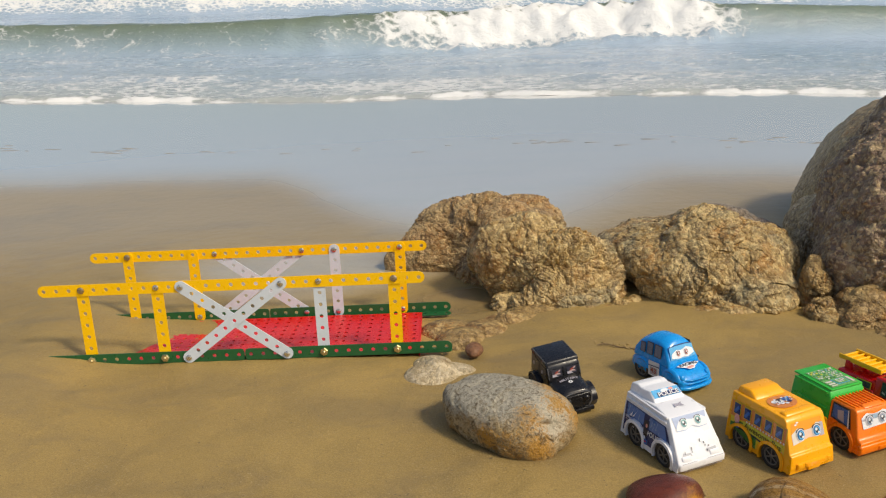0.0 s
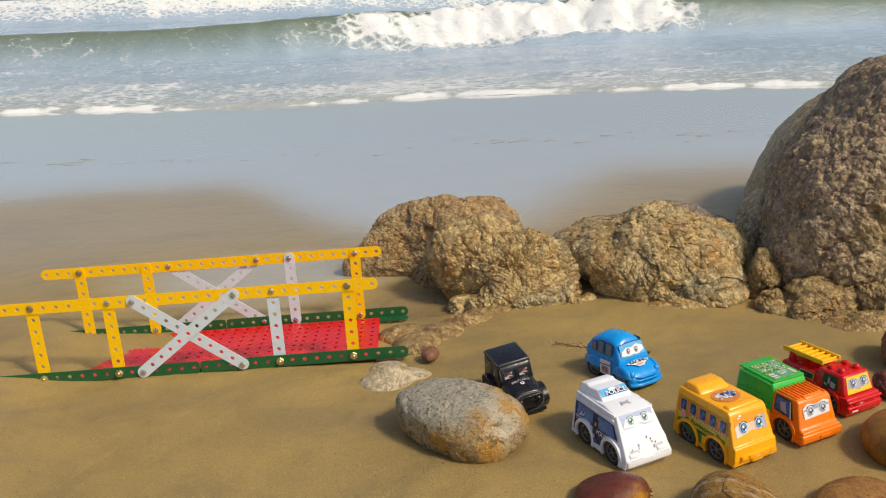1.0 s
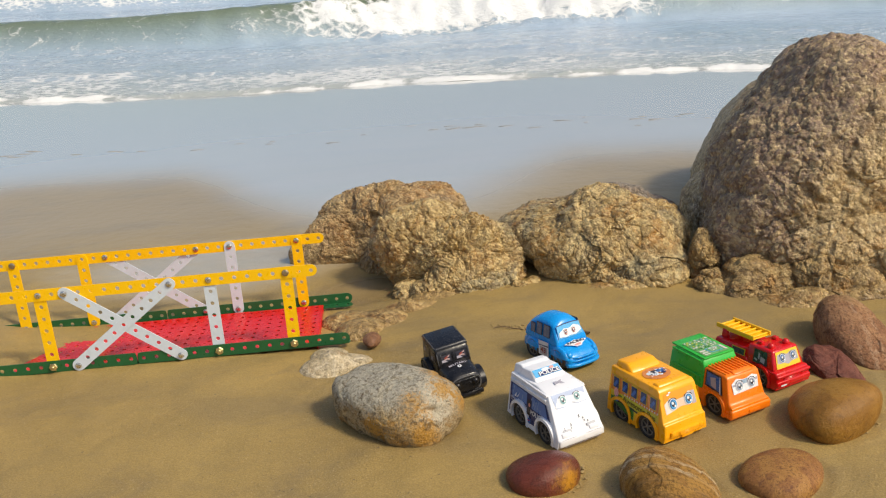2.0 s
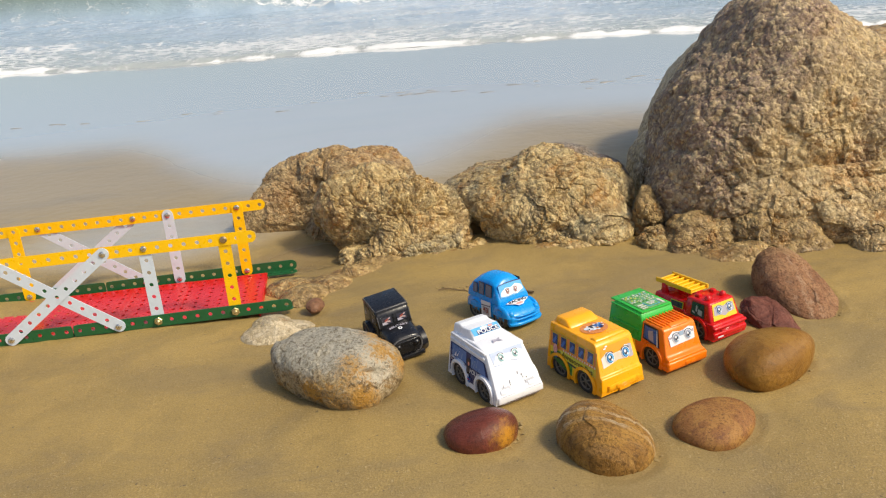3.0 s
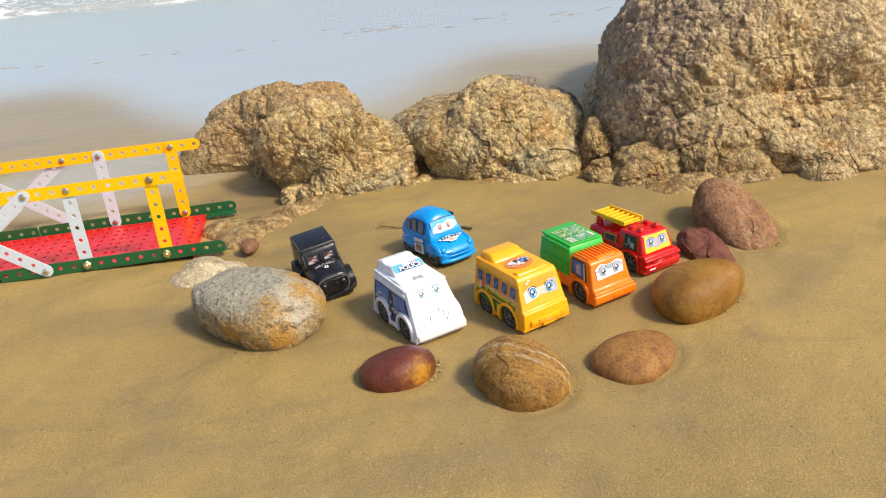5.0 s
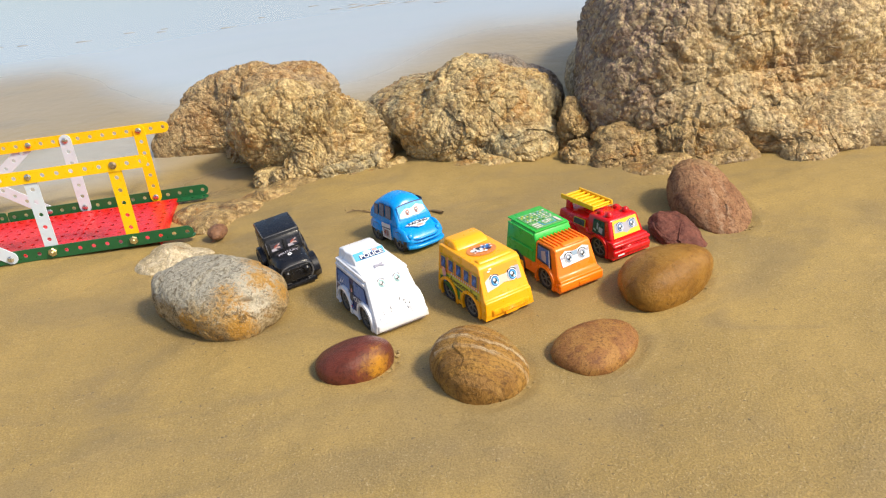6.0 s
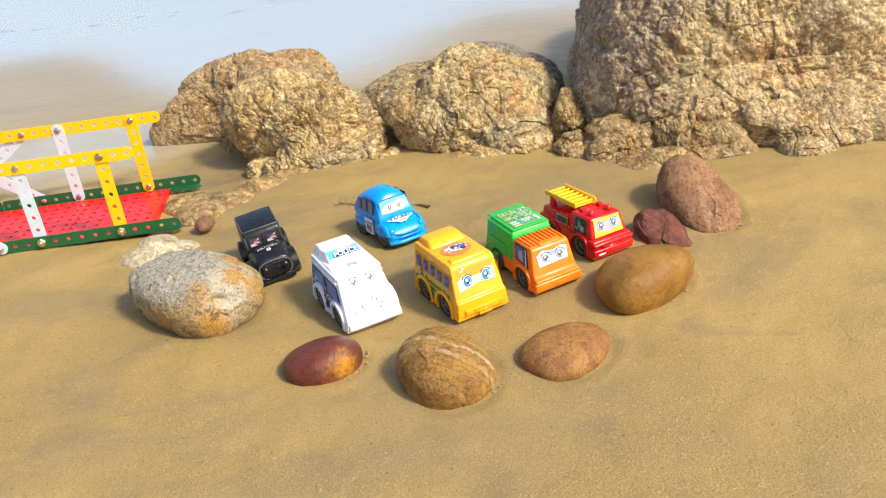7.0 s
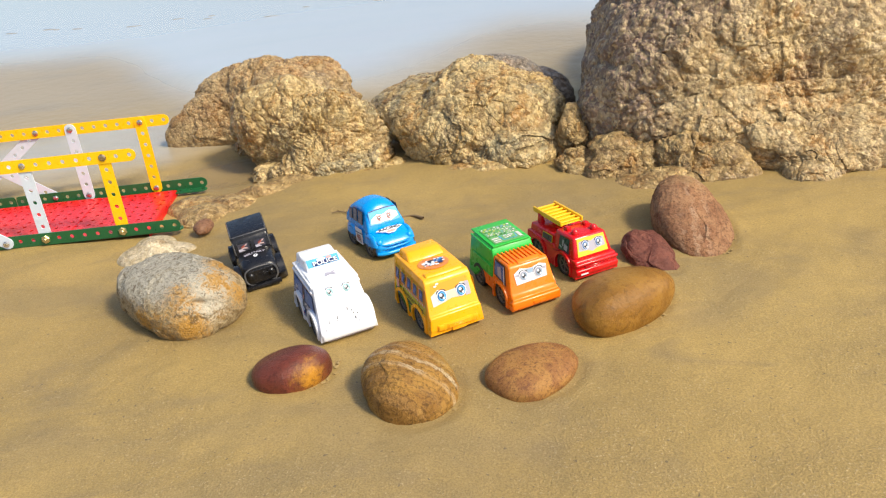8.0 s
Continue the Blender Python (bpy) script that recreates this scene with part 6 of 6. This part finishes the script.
    sticker("eye_field", [(-0.0138, -0.0046), (-0.006, -0.0056), (0, -0.0050), (0.006, -0.0056), (0.0138, -0.0030), (0.0128, 0.0010), (0.0062, 0.0034), (0.0012, 0.0016), (-0.0012, 0.0012), (-0.0062, 0.0022), (-0.0128, -0.0010)], w, ST_WHITE, fs, 0.0009)
    eyes(fs, w @ pose(-0.0002, -0.0016, 0.0006), 0.0048, 0.0020, ST_WHITE, ST_BROWN, 0.0, 1.1, ST_PINK)
    g = plane((0, f + 0.0108, 0.0207), (1, 0, 0), (0, 0.011, 0.0040))
    bn = sticker("banner", [(-0.0135, 0.0018), (-0.0095, -0.0002), (-0.006, -0.0016), (-0.003, -0.0040), (0.003, -0.0040), (0.006, -0.0016), (0.0095, -0.0002), (0.0135, 0.0018), (0.0100, 0.0028), (0, 0.0042), (-0.0100, 0.0028)], g, ST_WHITE, car, 0.0008, "white bonnet banner with lettering")
    sticker("swoosh", disc(0.0042, 0, -0.0018, 0.0012), g, ST_PINK, bn, 0.0010)
    lettering("RACING", 0.0044, g @ pose(0, 0.0016, 0), ST_DARK, bn, 0.0012, 1.28)
    return car


def black_jeep():
    car = thing("toy_jeep", on_ground(0.3945, -0.1175, 16, 0.0005, 6.0, -4.0) @ Matrix.Diagonal((0.98, 1.0, 0.95, 1)), "worn black plastic toy jeep leaning by the grey stone", "toy car", "toy cars on the sand")
    L = 0.064
    f = -L / 2
    cab = [(f + 0.024, 0.007), (-f - 0.001, 0.007), (-f, 0.020), (-f - 0.002, 0.040), (f + 0.031, 0.0415), (f + 0.0275, 0.0390), (f + 0.0240, 0.0265)]
    part("cab", prism(cab, 0.0172, 0.0155, 0.007, 0.0415, 0.0022), BLACK_W, car)
    part("roof", prism([(f + 0.0285, 0.0395), (-f - 0.0015, 0.0395), (-f - 0.003, 0.0425), (f + 0.0300, 0.0432)], 0.0165, 0.0150, 0.0395, 0.043, 0.0011), BLACK_W, car)
    rows = ((0.0010, 0.0138, 0.0075, 0.0255), (0.0024, 0.0150, 0.0070, 0.0268), (0.010, 0.0156, 0.0070, 0.0282), (0.020, 0.0162, 0.0070, 0.0290), (0.027, 0.0164, 0.0070, 0.0290))
    part("bonnet", loft([hoop(f + y, h, a, b, 3.0, 32) for y, h, a, b in rows]), BLACK_W, car, angle=50)
    # worn rim round the grille
    loops = []
    for k in range(33):
        a = 2 * math.pi * k / 32
        c, s = math.cos(a), math.sin(a)
        x, z = 0.0136 * math.copysign(abs(c) ** 0.7, c), 0.0165 + 0.0088 * math.copysign(abs(s) ** 0.7, s)
        loops.append([(x * (1 + 0.06 * math.cos(t)), f + 0.0008 + 0.0007 * math.sin(t), 0.0165 + (z - 0.0165) * (1 + 0.06 * math.cos(t))) for t in [2 * math.pi * j / 8 for j in range(8)]])
    part("grille_rim", loft(loops, False), plastic("worn_edge", (0.10, 0.10, 0.105), 0.35, 0.2), car, "pale worn edge")
    part("grille", block(0.0225, 0.0016, 0.0135, Matrix.Translation((0, f + 0.0008, 0.0162)), 0.0030, segments=3), BLACK_W, car)
    for x in (-0.0085, 0.0085):
        part("headlight", lathe([(0.0026, 0), (0.0028, 0.0010), (0.0016, 0.0020)], 14, None, pose(x, f + 0.0002, 0.0180, 90)), BLACK_W, car)
    part("bumper", block(0.0300, 0.0040, 0.0042, Matrix.Translation((0, f - 0.0004, 0.0068)), 0.0014), BLACK_W, car)
    for s in (-1, 1):
        for y0 in (f + 0.0140, f + 0.050):
            bm = bmesh.new()
            rows = []
            for k in range(13):
                a = math.pi * (0.06 + 0.88 * k / 12)
                rows.append([(s * xx, y0 - q * math.cos(a), 0.0095 + q * math.sin(a)) for q, xx in ((0.0112, 0.0135), (0.0112, 0.0206), (0.0126, 0.0202), (0.0128, 0.0135))])
            bm.free()
            part("fender", loft(rows), BLACK_W, car)
        part("running_board", block(0.0050, 0.018, 0.0020, Matrix.Translation((s * 0.0188, f + 0.032, 0.0100)), 0.0007), BLACK_W, car)
        m = side_points(0.0172, 0.0155, 0.007, 0.0415, s)
        u = lambda y: -y if s < 0 else y
        for y0, y1 in ((0.0285, 0.0410), (0.0440, 0.0590)):
            a, b = sorted((u(f + y0), u(f + y1)))
            win = sticker("side_window", quad(a, 0.0270, b, 0.0370), m, ST_DARK, car, 0.0004)
            sticker("scratch", quad(a + 0.003, 0.0285, a + 0.0055, 0.0325, 0.001), m, ST_GREY, win, 0.0007)
    chassis(car, L - 0.004, 0.019)
    wheels(car, 0.0215, (f + 0.0140, f + 0.050), 0.0098, 0.0075)
    w = plane((0, f + 0.02575, 0.0328), (1, 0, 0), (0, 0.0035, 0.0125))
    for s in (-1, 1):
        pn = sticker("windscreen", quad(s * 0.0072 - 0.0046, -0.0034, s * 0.0072 + 0.0046, 0.0032), w, ST_DARK, car, 0.0004, "small sticker with a red figure")
        c = s * 0.0072
        sticker("figure", [(c - 0.0034, -0.0024), (c + 0.0002, -0.0014), (c + 0.0034, -0.0020), (c + 0.0030, -0.0006), (c + 0.0004, 0.0000), (c - 0.0028, -0.0010)], w, ST_ROSE, pn, 0.0007)
        sticker("figure", [(c - 0.0016, -0.0006), (c + 0.0010, 0.0002), (c + 0.0034, 0.0022), (c + 0.0006, 0.0018), (c - 0.0020, 0.0006)], w, ST_BROWN, pn, 0.0009)
        sticker("figure", [(c + 0.0010, 0.0010), (c + 0.0028, 0.0010), (c + 0.0036, 0.0026), (c + 0.0022, 0.0024)], w, ST_ROSE, pn, 0.0010)
        sticker("gleam", [(s * 0.0072 - 0.0045, -0.0033), (s * 0.0072 + 0.0010, -0.0033), (s * 0.0072 - 0.0014, -0.0014), (s * 0.0072 - 0.0045, -0.0010)], w, ST_GREY, pn, 0.0008)
    worn = bpy.data.materials["worn_edge"]
    part("roof_edge", block(0.0300, 0.0008, 0.0008, Matrix.Translation((0, f + 0.0290, 0.0425)), 0.0003, segments=1), worn, car, "pale worn edge")
    for s in (-1, 1):
        part("roof_edge", block(0.0007, 0.0300, 0.0007, pose(s * 0.0153, f + 0.0450, 0.0426), 0.0003, segments=1), worn, car, "pale worn edge")
        part("window_post", block(0.0009, 0.0010, 0.0110, pose(s * 0.0150, f + 0.0258, 0.0330, -16), 0.0003, segments=1), worn, car, "pale worn edge")
    part("window_post", block(0.0022, 0.0010, 0.0085, pose(0, f + 0.0256, 0.0330, -16), 0.0004, segments=1), BLACK_W, car)
    g = plane((0, f + 0.0165, 0.0288), (1, 0, 0), (0, 1, 0.09))
    lettering("MILITARY", 0.0036, g @ pose(0, 0.0010, 0), ST_GREY, car, 0.0006, 1.15, 20)
    sticker("badge", disc(0.0019, 0.0003, -0.0030), g, ST_WHITE, car, 0.0005)
    sticker("badge", disc(0.0008, 0.0003, -0.0030), g, ST_DARK, car, 0.0007)
    return car


for build in (police_van, school_bus, dump_truck, fire_engine, blue_car, black_jeep):
    build()
